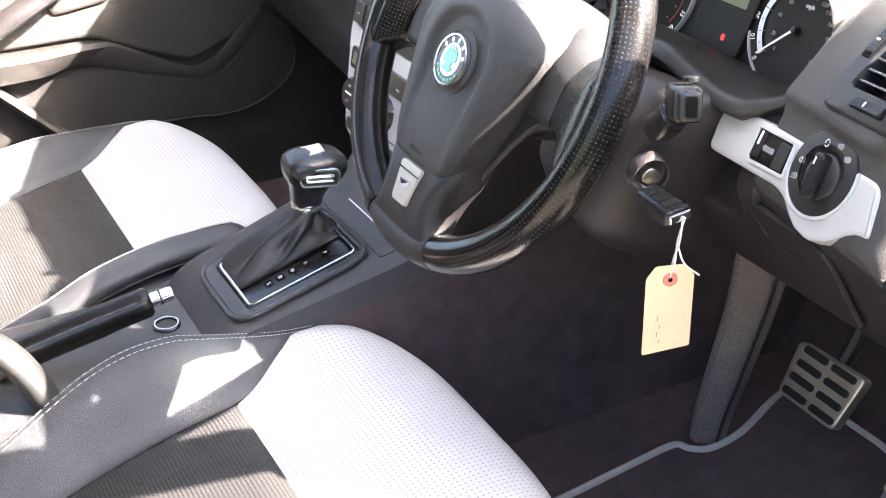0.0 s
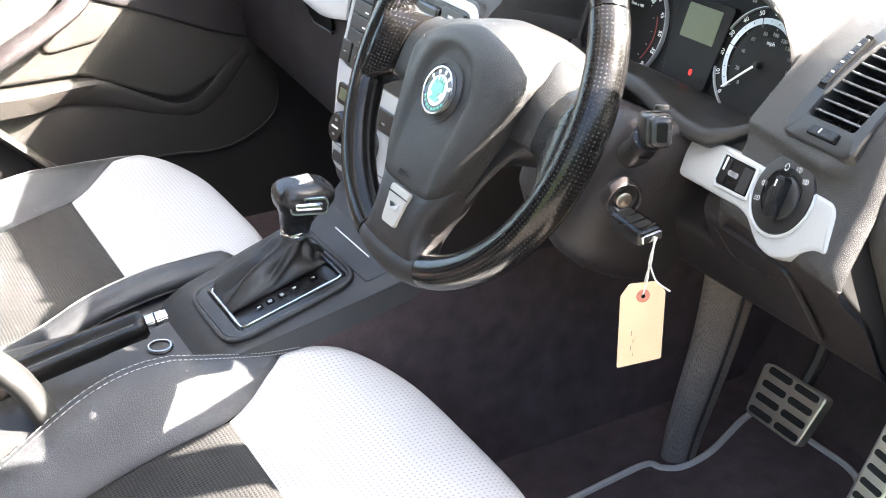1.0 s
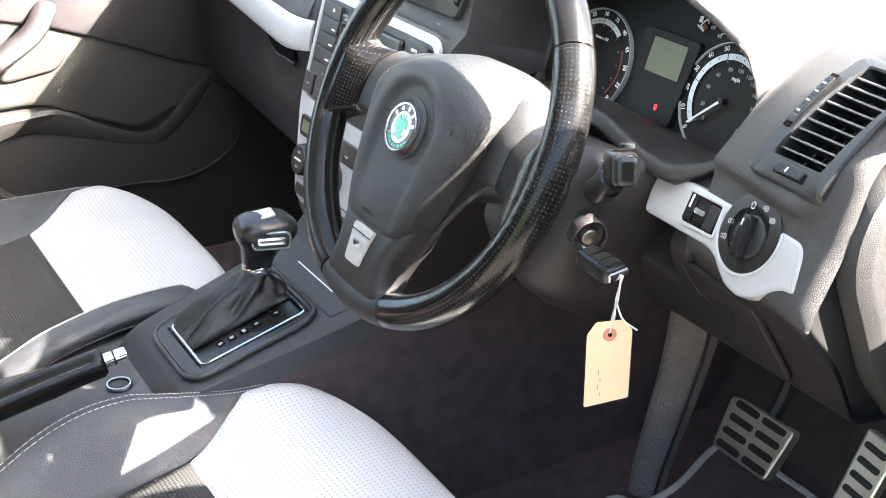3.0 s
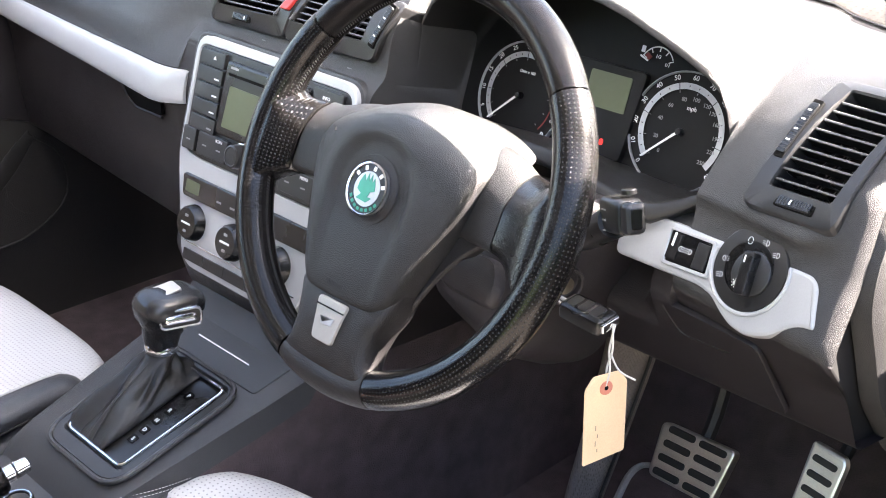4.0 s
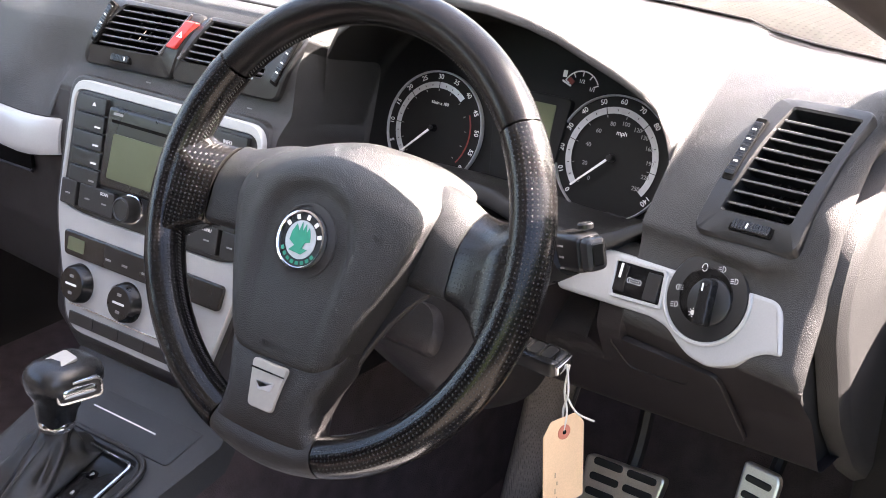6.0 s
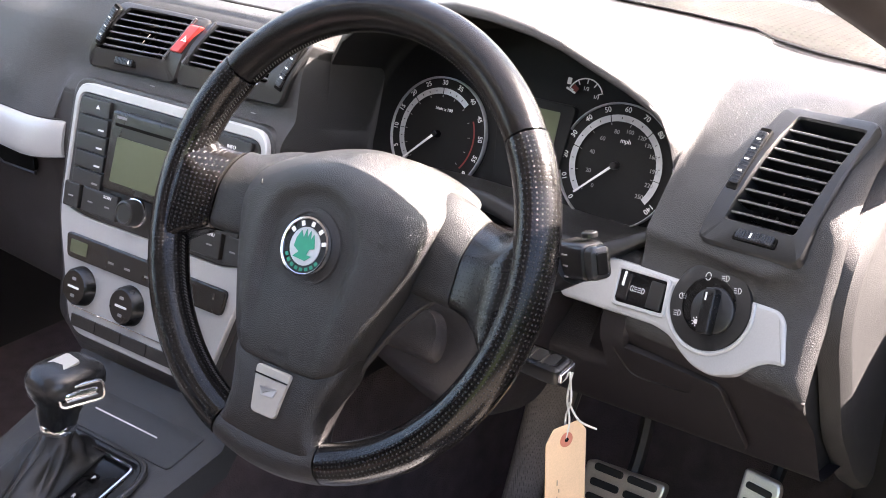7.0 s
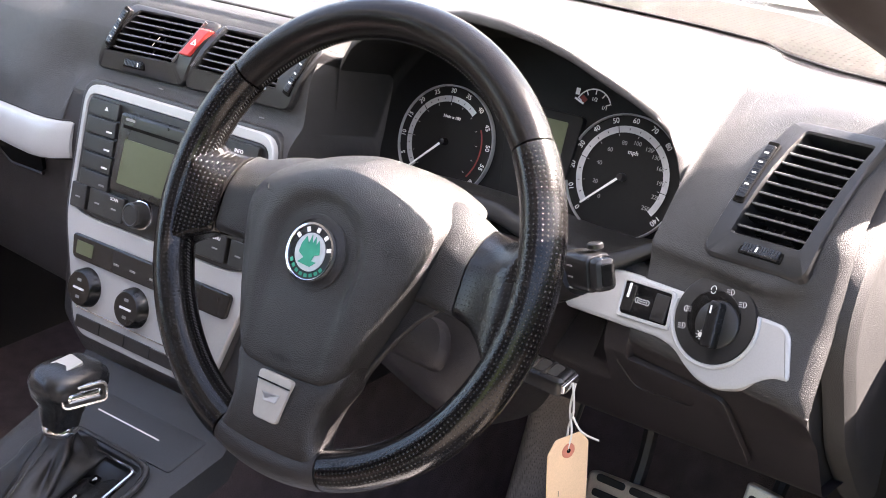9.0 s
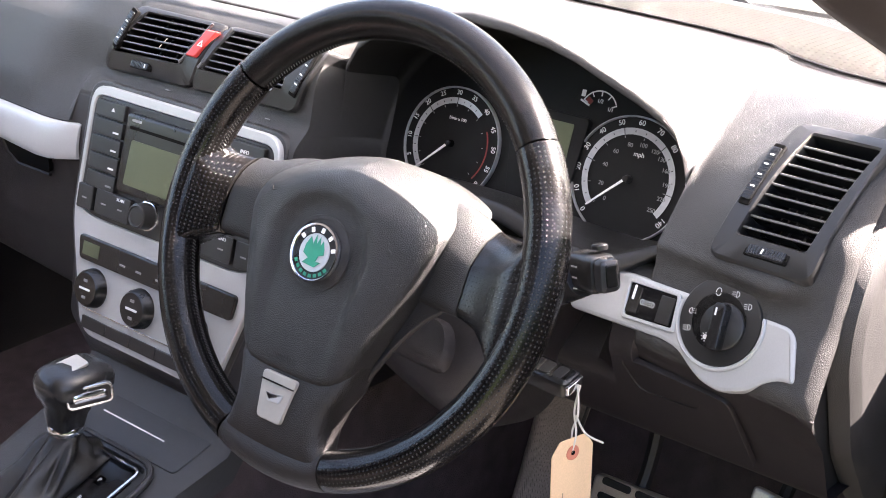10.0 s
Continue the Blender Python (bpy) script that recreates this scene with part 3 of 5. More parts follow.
lining = loft([rings[i][23:41] for i in HOODED], closed=False, cap=False)
lower = merge(loft([rings[i][40:] for i in NEAR], closed=False, cap=False), loft([rings[i][50:] for i in FAR], closed=False, cap=False))
VR = bent((0.635, 0.250, 0.66), (-0.150, -0.651, 0.744), 0.0138, -0.004, 0.078)
VC = bent((0.05, 0.190, 0.66), (0, -1, 0.45), 0.0105, 0.012, 0.038)
KN = Frame((0.57, 0.2025, 0.495), (-0.08, -0.87, -0.49))
SCOOP = [(-0.046, 0.010), (-0.032, -0.026), (0.026, -0.016), (0.030, 0.010)]
GRILLE_R = [(-0.0275, -0.0445), (0.0295, -0.0485), (0.0485, 0.047), (-0.0085, 0.0535)]
GRILLE_A = [(-0.1310, -0.0045), (-0.0320, -0.0010), (-0.0085, 0.0430), (-0.1000, 0.0415)]
GRILLE_B = [(0.0025, -0.0005), (0.1090, 0.0010), (0.1160, 0.0430), (0.0260, 0.0430)]


def cut_opening(bm, f, poly):
    """Cuts a duct opening through the skin."""
    k = len(poly)
    for i in range(k):
        p, q = Vector(poly[i]), Vector(poly[(i + 1) % k])
        side = (f.at(q.x, q.y) - f.at(p.x, p.y)).cross(f.n)
        bmesh.ops.bisect_plane(bm, geom=bm.verts[:] + bm.edges[:] + bm.faces[:], plane_co=f.at(p.x, p.y), plane_no=side)
    gone = []
    for fc in bm.faces:
        r = fc.calc_center_median() - f.o
        u, v, d = r.dot(f.u), r.dot(f.v), r.dot(f.n)
        inside = all((poly[(i + 1) % k][0] - poly[i][0]) * (v - poly[i][1]) - (poly[(i + 1) % k][1] - poly[i][1]) * (u - poly[i][0]) > -1e-6 for i in range(k))
        if inside and abs(d) < 0.05:
            gone.append(fc)
    bmesh.ops.delete(bm, geom=gone, context="FACES")


for f_, g_ in ((VR, GRILLE_R), (VC, GRILLE_A), (VC, GRILLE_B)):
    cut_opening(body, f_, g_)
cut_opening(lower, KN, SCOOP)
cut_opening(body, KN, SCOOP)
part("lower_panel", lower, LOWER, dash, "lower dashboard panel with its shade put into a darker colour", smooth=35)
part("body", body, DASH, dash, smooth=74)
part("binnacle_lining", lining, LINING, dash, "black lining inside the instrument hood", smooth=60)

# the end face beside the open door
end = [(p.x + 0.017, p.y - 0.005) for p in fillet(profile(0.69), 0.012, 4)]
ef = Frame((0.698, 0, 0), (1, 0, 0), (0, 1, 0))
part("end_panel", plate(ef, end, -0.016, -0.010, 0.002), RUBBER, dash)
part("fuse_cover", plate(ef, rounded([(0.2265, 0.517), (0.207, 0.555), (0.203, 0.59), (0.215, 0.625), (0.240, 0.649), (0.29, 0.674), (0.38, 0.690), (0.55, 0.685), (0.62, 0.55), (0.60, 0.34), (0.40, 0.32), (0.322, 0.378), (0.256, 0.455)], 0.02, 5), -0.008, 0.012, 0.016), DASH, dash, "large grained cover on the end of the dashboard")


def dash_top(x, y):
    """Height of the dashboard's upper surface."""
    pr = profile(x)[:4][::-1]
    return float(np.interp(y, [p[0] for p in pr], [p[1] for p in pr]))


top_mesh, seam_line = [], []
for x in np.linspace(-0.62, 0.66, 65):
    bow = 0.12 * abs((x - 0.04) / 0.66) ** 2
    top_mesh.append([(x, y - bow, dash_top(x, y - bow) + 0.0034) for y in np.linspace(0.508, 0.66, 11)])
    seam_line.append((x, 0.505 - bow, dash_top(x, 0.505 - bow) + 0.0032))
part("demister_mesh", loft(top_mesh, closed=False, cap=False), DEMIST, dash, "fine perforated strip below the windscreen")
part("top_seam", tube(seam_line, 0.0009, 6), RUBBER, dash)
part("lid_seam", tube(spline([(-0.055, 0.222, 0.7165), (-0.045, 0.228, 0.7195), (0.15, 0.228, 0.7195), (0.158, 0.222, 0.7165)], 4), 0.0014, 6), RUBBER, dash)

lip = []
for p_ in spline([(0.24, 0, 0.592), (0.31, 0, 0.604), (0.389, 0, 0.605), (0.423, 0, 0.597), (0.462, 0, 0.5875), (0.496, 0, 0.5865), (0.516, 0, 0.592), (0.536, 0, 0.602), (0.550, 0, 0.606)], 5):
    back = 0.026 * max(0.0, min(1.0, (p_.x - 0.500) / 0.050))
    sec = [Vector((p_.x, 0.285, 0.580)), Vector((p_.x, 0.240 + back * 0.5, p_.z - 0.004)), Vector((p_.x, 0.204 + back, p_.z + 0.002)), Vector((p_.x, 0.197 + back, p_.z - 0.012 + back * 0.2)), Vector((p_.x, 0.215 + back, p_.z - 0.022 + back * 0.4)), Vector((p_.x, 0.25 + back, p_.z - 0.024 + back * 0.4))]
    lip.append(fillet(sec, 0.005, 3))
part("binnacle_lip", loft(lip), BEZEL, dash, "dark moulded lip below the instruments", smooth=50)

# ---- instrument cluster ----
CL = Frame((0.37, 0.29, 0.633), (0, -0.944, 0.33))
cluster = thing("instrument_cluster", CL.at(0, -0.06), "black instrument cluster with two silver-ringed dials", "instruments")
part("face", plate(CL, rounded([(-0.165, -0.062), (0.175, -0.062), (0.182, 0.02), (0.14, 0.062), (0.06, 0.095), (-0.06, 0.098), (-0.13, 0.07), (-0.165, 0.02)], 0.02), -0.012, -0.004), GAUGE, cluster)


def dial(cu, cv, r, name, numbers, angles, needle_at, big):
    a0, a1 = angles[0], angles[-1]
    f = CL.moved(cu, cv)
    d = part(name, lathe(f, [(r, -0.004), (r, 0.001), (r - 0.0003, 0.0016), (r - 0.0008, 0.0016), (r - 0.0011, 0.001), (r - 0.0011, -0.003)], 64), DIALSILVER, cluster, "round dial with a silver rim")
    part("dial_face", plate(f, circle(r - 0.0016, 48), -0.004, -0.001), GAUGE, d)
    def band(name_, r1, r2, b0, b1, mat):
        bm = bmesh.new()
        arc = [radians(b0 + (b1 - b0) * i / 40) for i in range(41)]
        ro = [bm.verts.new(f.at(r2 * math.cos(a), r2 * math.sin(a), 0.0006)) for a in arc]
        ri = [bm.verts.new(f.at(r1 * math.cos(a), r1 * math.sin(a), 0.0006)) for a in arc]
        bridge(bm, ro, ri, closed=False)
        part(name_, bm, mat, d)

    tacho = big == "tacho"
    band("silver_arc", r * 0.70, r * 0.805, a0 - 1, angles[8] if tacho else a1, DIALSILVER)
    if tacho:
        band("red_arc", r * 0.755, r * 0.785, angles[9], a1, REDPRINT)
    for i, s in enumerate(numbers):
        a = radians(angles[i])
        part("numeral", letters(f, s, r * 0.118, r * 0.895 * math.cos(a), r * 0.895 * math.sin(a), 0.0004, math.degrees(a) - 90), PRINT, d)
    count = 2 * len(numbers) - 1
    for i in range(count):
        a = a0 + (a1 - a0) * i / (count - 1)
        if i < 17 and 0 < i:
            part("tick", plate(f.moved(0, 0, 0, a), rect(r * (0.105 if i % 4 == 0 else 0.03), 0.0006, cu=r * 0.752), 0.0007, 0.001), BLACK, d)
        if i % 2 == 0:
            part("tick", plate(f.moved(0, 0, 0, a), rect(r * 0.035, 0.0005, cu=r * 0.665), 0.0002, 0.0008), GREYPRINT, d)
    na = needle_at
    nf = f.moved(0, 0, 0.004, na)
    part("needle", plate(nf, [(0.002, -0.0010), (r * 0.79, -0.0006), (r * 0.79, 0.0006), (0.002, 0.0010)], 0, 0.0012), PRINT, d, "white needle")
    part("needle_hub", lathe(f, [(0.0001, 0.0058), (0.0028, 0.0055), (0.0036, 0.0), (0.0036, -0.001)], 20), BLACK, d)
    return f, d


sf, sd = dial(0.1000, -0.0085, 0.0552, "speedometer", ["0", "10", "20", "30", "40", "50", "60", "70", "80", "140"], [225 - 22.6 * i for i in range(9)] + [-36], 224, "speed")
part("writing", letters(sf, "mph", 0.0058, 0.005, 0.0225), PRINT, sd)
for i, s in enumerate(["0", "20", "40", "60", "80", "100", "120", "130", "160", "190", "220", "250"]):
    a = radians((223, 197, 166, 138, 111, 88, 65, 48, 28, 5, -18, -42)[i])
    part("inner_numeral", letters(sf, s, 0.0052, 0.0058 + 0.0310 * math.cos(a), 0.0310 * math.sin(a)), GREYPRINT, sd)
tf, td = dial(-0.0892, -0.0190, 0.0545, "rev_counter", ["0", "5", "10", "15", "20", "25", "30", "35", "40", "45", "50", "55", "60"], [226 - 22.1 * i for i in range(13)], 224, "tacho")
part("writing", letters(tf, "1/min x 100", 0.0042, 0.002, 0.024), PRINT, td)
ff = CL.moved(0.056, 0.042)
fg = part("fuel_gauge", tube([ff.at(0.018 * math.cos(radians(a)), 0.018 * math.sin(radians(a)), 0.0) for a in range(155, 20, -9)], 0.0006, 6), PRINT, cluster, "small fuel gauge with a red needle end")
part("needle", plate(ff.moved(0, 0, 0.001, 160), rect(0.010, 0.0016, cu=0.015), 0, 0.001), PRINT, fg)
part("writing", letters(ff, "1/2", 0.0048, 0.0, 0.009), PRINT, fg)
part("writing", letters(ff, "1/1", 0.0048, 0.0115, 0.0035), PRINT, fg)
part("red_zone", plate(ff.moved(0, 0, 0, 147), rect(0.006, 0.005, cu=0.0135), -0.001, 0.0003), REDPRINT, fg)
part("pump_symbol", plate(ff, rect(0.004, 0.006, 0.0008, -0.018, 0.013), 0, 0.0005), PRINT, fg)
for a in (155, 122, 90, 58, 25):
    part("tick", plate(ff.moved(0, 0, 0, a), rect(0.005, 0.0008, cu=0.016), 0, 0.0006), PRINT, fg)
dsp = part("centre_panel", plate(CL, rounded([(-0.030, 0.034), (0.052, 0.034), (0.046, -0.052), (-0.016, -0.052)], 0.006), -0.006, 0.003, 0.001), GAUGE, cluster)
part("display", plate(CL, rect(0.048, 0.034, 0.002, 0.014, 0.009), 0.003, 0.0036), LCD, dsp, "grey-green liquid crystal display")
part("warning_lamp", plate(CL, rect(0.004, 0.006, 0.0018, 0.022, -0.038), 0.003, 0.0036), REDLAMP, dsp, "lit red warning lamp")

# ---- right-hand vent ----


def slats_vent(name, f, outer, grille, nslat, tilt, label, where, low=0.06, high=0.95):
    v = thing(name, f.at(*where), label, "air vent", group="dashboard air vents")
    part("backing", plate(f, rounded(grille, 0.004), -0.050, -0.046), CAVITY, v)
    part("bezel", hole_plate(f, dense(rounded(outer, 0.010, 4)), dense(rounded(grille, 0.003, 4)), -0.048, 0.0022, 0.0018), BEZEL, v)
    (ax, ay), (bx, by), (cx, cy), (dx, dy) = grille  # BL BR TR TL
    for i in range(nslat):
        t = low + (high - low) * (i + 0.5) / nslat
        l = Vector((ax + (dx - ax) * t, ay + (dy - ay) * t))
        r = Vector((bx + (cx - bx) * t, by + (cy - by) * t))
        g = Frame(f.at(*((l + r) / 2), -0.008), f.n, f.u * (r - l).x + f.v * (r - l).y)
        w = (r - l).length
        bm = plate(Frame(g.o, (g.v + g.n * tilt), g.u), rect(w, 0.013, 0.001, 0, 0.0, n=2), -0.0006, 0.0006, 0.0003)
        sl = part("slat", bm, SLAT, v)
        k_ = 0.0065 / math.hypot(1, tilt)
        # highlight along the slat's front edge, painted as a pale rod
        part("slat_highlight", tube([g.at(-w / 2, -k_ * tilt, k_), g.at(w / 2, -k_ * tilt, k_)], 0.0011, 6), SLATEDGE, sl)
    for i in range(4):
        q = -0.35 + 0.24 * i
        lo_, hi_ = Vector(((ax + bx) / 2 + q * (bx - ax), (ay + by) / 2)), Vector(((cx + dx) / 2 + q * (cx - dx), (cy + dy) / 2))
        part("rear_vane", tube([f.at(lo_.x, lo_.y, -0.022), f.at(hi_.x, hi_.y, -0.022)], 0.0011, 6), SLAT, v)
    return v


def thumb(f, w, h, n, marks, parent):
    """A ribbed thumbwheel set in a slot."""
    part("wheel_slot", plate(f, rect(w * 1.12, h * 1.15, 0.0015), -0.002, 0.0026, 0.0003), CAVITY, parent)
    wh = part("thumbwheel", plate(f, rect(w, h, 0.002), 0.000, 0.0046, 0.0014), BLACK, parent)
    for m_ in marks:
        long_ = h > w
        part("wheel_mark", plate(f, rect(w * 0.42 if long_ else 0.0014, 0.0014 if long_ else h * 0.5, 0, 0 if long_ else m_, m_ if long_ else 0), 0.0046, 0.0050), PRINT, wh)
    for i in range(n):
        q = -0.5 + (i + 0.5) / n
        r_ = rect(w * 0.9, 0.0006, 0, 0, q * h * 0.9) if h > w else rect(0.0006, h * 0.85, 0, q * w * 0.9, 0)
        part("rib", plate(f, r_, 0.0042, 0.0049), BEZEL, wh)


rv = slats_vent("air_vent", VR, [(-0.047, -0.064), (0.040, -0.071), (0.0565, 0.058), (-0.025, 0.066)], GRILLE_R, 9, 0.10, "black side air vent with nine slats beside the driver", (0, -0.06), 0.03, 0.93)
thumb(VR.moved(0.0015, -0.0565, 0.0, -4), 0.032, 0.0085, 12, (-0.003,), rv)
thumb(VR.moved(-0.0285, 0.007, 0.0, -7), 0.0085, 0.050, 14, (-0.013, -0.002, 0.008, 0.017), rv)

# ---- centre vents ----
cv = slats_vent("air_vent", VC, [(-0.1475, -0.0245), (-0.0135, -0.0215), (0.0140, 0.0480), (-0.1180, 0.0480)], GRILLE_A, 6, -0.05, "black centre air vent with six slats and a slider", (0, -0.03), 0.0, 0.96)
thumb(VC.moved(-0.086, -0.0125, 0.0, 1), 0.028, 0.0075, 12, (0.008,), cv)
thumb(VC.moved(-0.1200, 0.020, 0.0, -21), 0.008, 0.040, 12, (-0.012, -0.002, 0.008), cv)
cv2 = slats_vent("air_vent", VC, [(-0.0130, -0.0215), (0.1300, -0.0170), (0.1500, 0.0480), (0.0145, 0.0480)], GRILLE_B, 6, -0.05, "black centre air vent with six slats behind the wheel", (0.1, -0.03), 0.0, 0.96)
thumb(VC.moved(0.1330, 0.0200, 0.0, -19), 0.008, 0.042, 12, (-0.012, -0.002, 0.008), cv2)
for base_, tip_ in (((-0.0285, 0.000), (-0.0045, 0.0455)), ((-0.0010, 0.000), (0.0225, 0.0455))):
    part("silver_strut", tube([VC.at(*base_, 0.0032), VC.at(*tip_, 0.0032)], 0.0022, 8, flat=0.8), SLATEDGE, cv if base_[0] < -0.02 else cv2)
hz = thing("hazard_switch", VC.at(0.0, 0), "red hazard warning switch between the centre vents", "switch")
part("button", plate(VC, rounded([(-0.0195, 0.0085), (-0.0065, 0.0085), (0.0105, 0.0385), (-0.0045, 0.0385)], 0.002), 0.0, 0.0065, 0.0015), HAZARD, hz)
part("triangle", hole_plate(VC, [(-0.0068, 0.0205), (0.0000, 0.0205), (-0.0024, 0.0265)], [(-0.0052, 0.0215), (-0.0014, 0.0215), (-0.0027, 0.0248)], 0.0064, 0.0069, 0.0001), PRINT, hz)

# ---- centre stack: silver frame, radio, heater panel ----
ST = Frame((0.05, 0.155, 0.619), (0, -1, 0.28))


def su(x):
    return x - 0.05


stack = thing("radio_surround", ST.at(0, -0.25), "silver painted centre panel framing radio and heater controls", "panel")
outer = rounded([(-0.135, 0.010), (-0.138, -0.13), (-0.100, -0.250), (0.100, -0.250), (0.138, -0.13), (0.137, 0.010)], 0.022, 5)
rad = rounded([(-0.128, 0.000), (-0.132, -0.118), (-0.105, -0.126), (0.105, -0.126), (0.132, -0.118), (0.130, 0.000)], 0.014, 5)
part("frame", hole_plate(ST, outer, rad, -0.004, 0.004, 0.0015), SILVER, stack)
part("backing", plate(ST, rounded([(-0.146, 0.014), (-0.149, -0.132), (-0.110, -0.255), (0.106, -0.255), (0.142, -0.132), (0.140, 0.014)], 0.024, 5), -0.075, -0.0025, 0.002), CONSOLE, stack, "dark grey border round the silver panel")
radio = thing("car_radio", ST.at(0, -0.126), "black car radio with a grey-green screen and side buttons", "radio")
part("fascia", plate(ST, rad, -0.0025, 0.003, 0.0015), BEZEL, radio)
part("screen_surround", plate(ST, rounded([(-0.070, -0.008), (-0.073, -0.090), (0.073, -0.090), (0.070, -0.008)], 0.006), 0.003, 0.009, 0.003), BLACK, radio)
part("maker_mark", plate(ST, rect(0.014, 0.0026, 0.0008, -0.054, -0.0145), 0.009, 0.0094), GREYPRINT, radio)
part("disc_slot", plate(ST, rect(0.125, 0.003, 0.001, 0, -0.022), 0.009, 0.0095), CAVITY, radio)
part("screen", plate(ST, rounded([(-0.057, -0.034), (-0.061, -0.080), (0.061, -0.080), (0.057, -0.034)], 0.002), 0.009, 0.0098), LCD, radio, "grey-green blank screen")
for side in (-1, 1):
    for i in range(5):
        c = -0.012 - i * 0.0185
        b = part("button", plate(ST, rounded([(side * 0.0985 - 0.0225, c - 0.0084), (side * 0.0985 + 0.0225, c - 0.0084), (side * 0.0985 + 0.0225, c + 0.0084), (side * 0.0985 - 0.0225, c + 0.0084)], 0.0015), 0.003, 0.0072, 0.001), BEZEL, radio)
        if side < 0 and i:
            part("button_mark", plate(ST, rect(0.0085, 0.0018, 0.0006, -0.085, c - 0.003), 0.0072, 0.0080), PRINT if i < 4 else GREYPRINT, b)
        elif side < 0:
            part("button_mark", plate(ST, [(-0.096, c - 0.001), (-0.091, c - 0.001), (-0.0935, c + 0.003)], 0.0072, 0.0080), PRINT, b)
        elif i == 0:
            part("writing", letters(ST, "INFO", 0.0050, 0.0965, c, 0.0074), PRINT, b)
for c, w, txt in ((-0.118, 0.024, ""), (-0.074, 0.054, "SCAN"), (0.074, 0.054, "MENU"), (0.118, 0.024, "")):
    b = part("button", plate(ST, rect(w, 0.026, 0.002, c, -0.107), 0.003, 0.008, 0.001), BEZEL, radio)
    for k in (-1, 1) if w > 0.03 else (0,):
        part("button_mark", plate(ST, rect(0.007, 0.0014, 0.0005, c + k * 0.013, -0.108), 0.008, 0.0088), GREYPRINT, b)
    if txt:
        part("writing", letters(ST, txt, 0.0046, c + 0.012, -0.098, 0.0082), PRINT, b)
kf = ST.moved(su(0.027), -0.104)
part("volume_knob", lathe(kf, [(0.0001, 0.019), (0.0095, 0.019), (0.0105, 0.020), (0.0125, 0.019), (0.0135, 0.010), (0.0135, 0.0)], 32), BEZEL, radio)
part("knob_ring", lathe(kf, [(0.0135, 0.0062), (0.0150, 0.0058), (0.0158, 0.004), (0.0158, 0.002)], 36), CHROME, radio, "thin chrome ring round the volume knob")
heater = thing("heater_controls", ST.at(0, -0.25), "heater panel with round black knobs on silver", "heater controls")
part("groove", plate(ST, rect(0.20, 0.0012, 0, 0, -0.222), 0.0042, 0.0050), CHROME, stack)
part("display_strip", plate(ST, rounded([(-0.118, -0.146), (-0.114, -0.172), (0.114, -0.172), (0.118, -0.146)], 0.006), 0.003, 0.0075, 0.0015), BLACK, heater)
part("small_display", plate(ST, rect(0.026, 0.014, 0.001, -0.096, -0.159), 0.0075, 0.0080), LCD, heater)
for k in (-0.045, -0.02, 0.01, 0.035):
    part("button_mark", plate(ST, rect(0.008, 0.002, 0, k, -0.162), 0.0075, 0.0081), GREYPRINT, heater)
for c in (-0.087, -0.013, 0.066):
    g = ST.moved(c, -0.198)
    kn = part("knob", lathe(g, [(0.0001, 0.016), (0.017, 0.016), (0.0195, 0.013), (0.021, 0.004), (0.0225, 0.002), (0.0225, 0.0)], 40), BLACK, heater, "round black heater knob")
    part("knob_mark", plate(g, rect(0.017, 0.0022, 0.0008), 0.016, 0.0166), PRINT, kn)
    part("knob_mark", plate(g, rect(0.006, 0.003, 0.001, 0, 0.009), 0.016, 0.0165), GREYPRINT, kn)
    part("knob_mark", plate(g, rect(0.006, 0.003, 0.001, 0, -0.009), 0.016, 0.0165), GREYPRINT, kn)
for i in range(5):
    part("blank_button", plate(ST, rect(0.0384, 0.013, 0.001, -0.078 + i * 0.039, -0.236), 0.003, 0.006, 0.0006), BEZEL, stack)

# ---- silver strip on the passenger's side ----
strip = thing("dash_strip", (-0.3, 0.15, 0.55), "silver painted trim strip along the passenger side", "trim")
rings = []
for i in range(22):
    k = i / 21
    x = -0.105 - 0.550 * k ** 1.4
    (y6, z6), (y7, z7) = profile(min(x, -0.126))[7], profile(min(x, -0.126))[8]
    cy, cz = (y6 + y7) / 2 + 0.018 * (tuck(x) - tuck(min(x, -0.126))), (z6 + z7) / 2 - 0.0075 + 0.002 * tuck(x)
    tall = float(np.interp(x, [-0.65, -0.32, -0.20, -0.150, -0.103], [0.016, 0.0185, 0.0205, 0.0210, 0.0190]))
    ring = []
    for j in range(11):
        a_ = radians(90 - 18 * j)
        ring.append((x, cy + 0.0005 - 0.0075 * math.cos(a_) ** 0.5 + 0.22 * tall * math.sin(a_), cz + 0.001 + tall * math.sin(a_)))
    rings.append(ring + [(x, cy + 0.018, cz - 0.018), (x, cy + 0.018, cz + 0.018)])
part("strip", loft(rings), SILVER, strip)
part("lower_gap", tube([Vector(r_[10]) + Vector((0, 0.001, -0.0006)) for r_ in rings], 0.0013, 6), RUBBER, strip, "dark joint below the strip")
part("upper_gap", tube([Vector(r_[0]) + Vector((0, 0.001, 0.0006)) for r_ in rings], 0.0010, 6), RUBBER, strip, "dark joint above the strip")

rf = Frame((-0.21, 0.1465, 0.522), (0, -1, -0.17))
pocket = rounded([(-0.036, 0.022), (-0.031, -0.002), (-0.014, -0.012), (0.042, -0.012), (0.050, 0.022)], 0.009)
# no hollow here: a flat black plate paints the recess's shade
part("notch_shade", plate(rf, pocket, -0.006, 0.0012), CAVITY, dash, "flat black patch for the shaded recess above the glovebox")
part("notch_edge", tube([rf.at(u_, v_, 0.001) for u_, v_ in ((-0.036, 0.016), (-0.031, -0.001), (-0.015, -0.0125), (0.042, -0.0125))], 0.0022, 8), LOWER, dash)
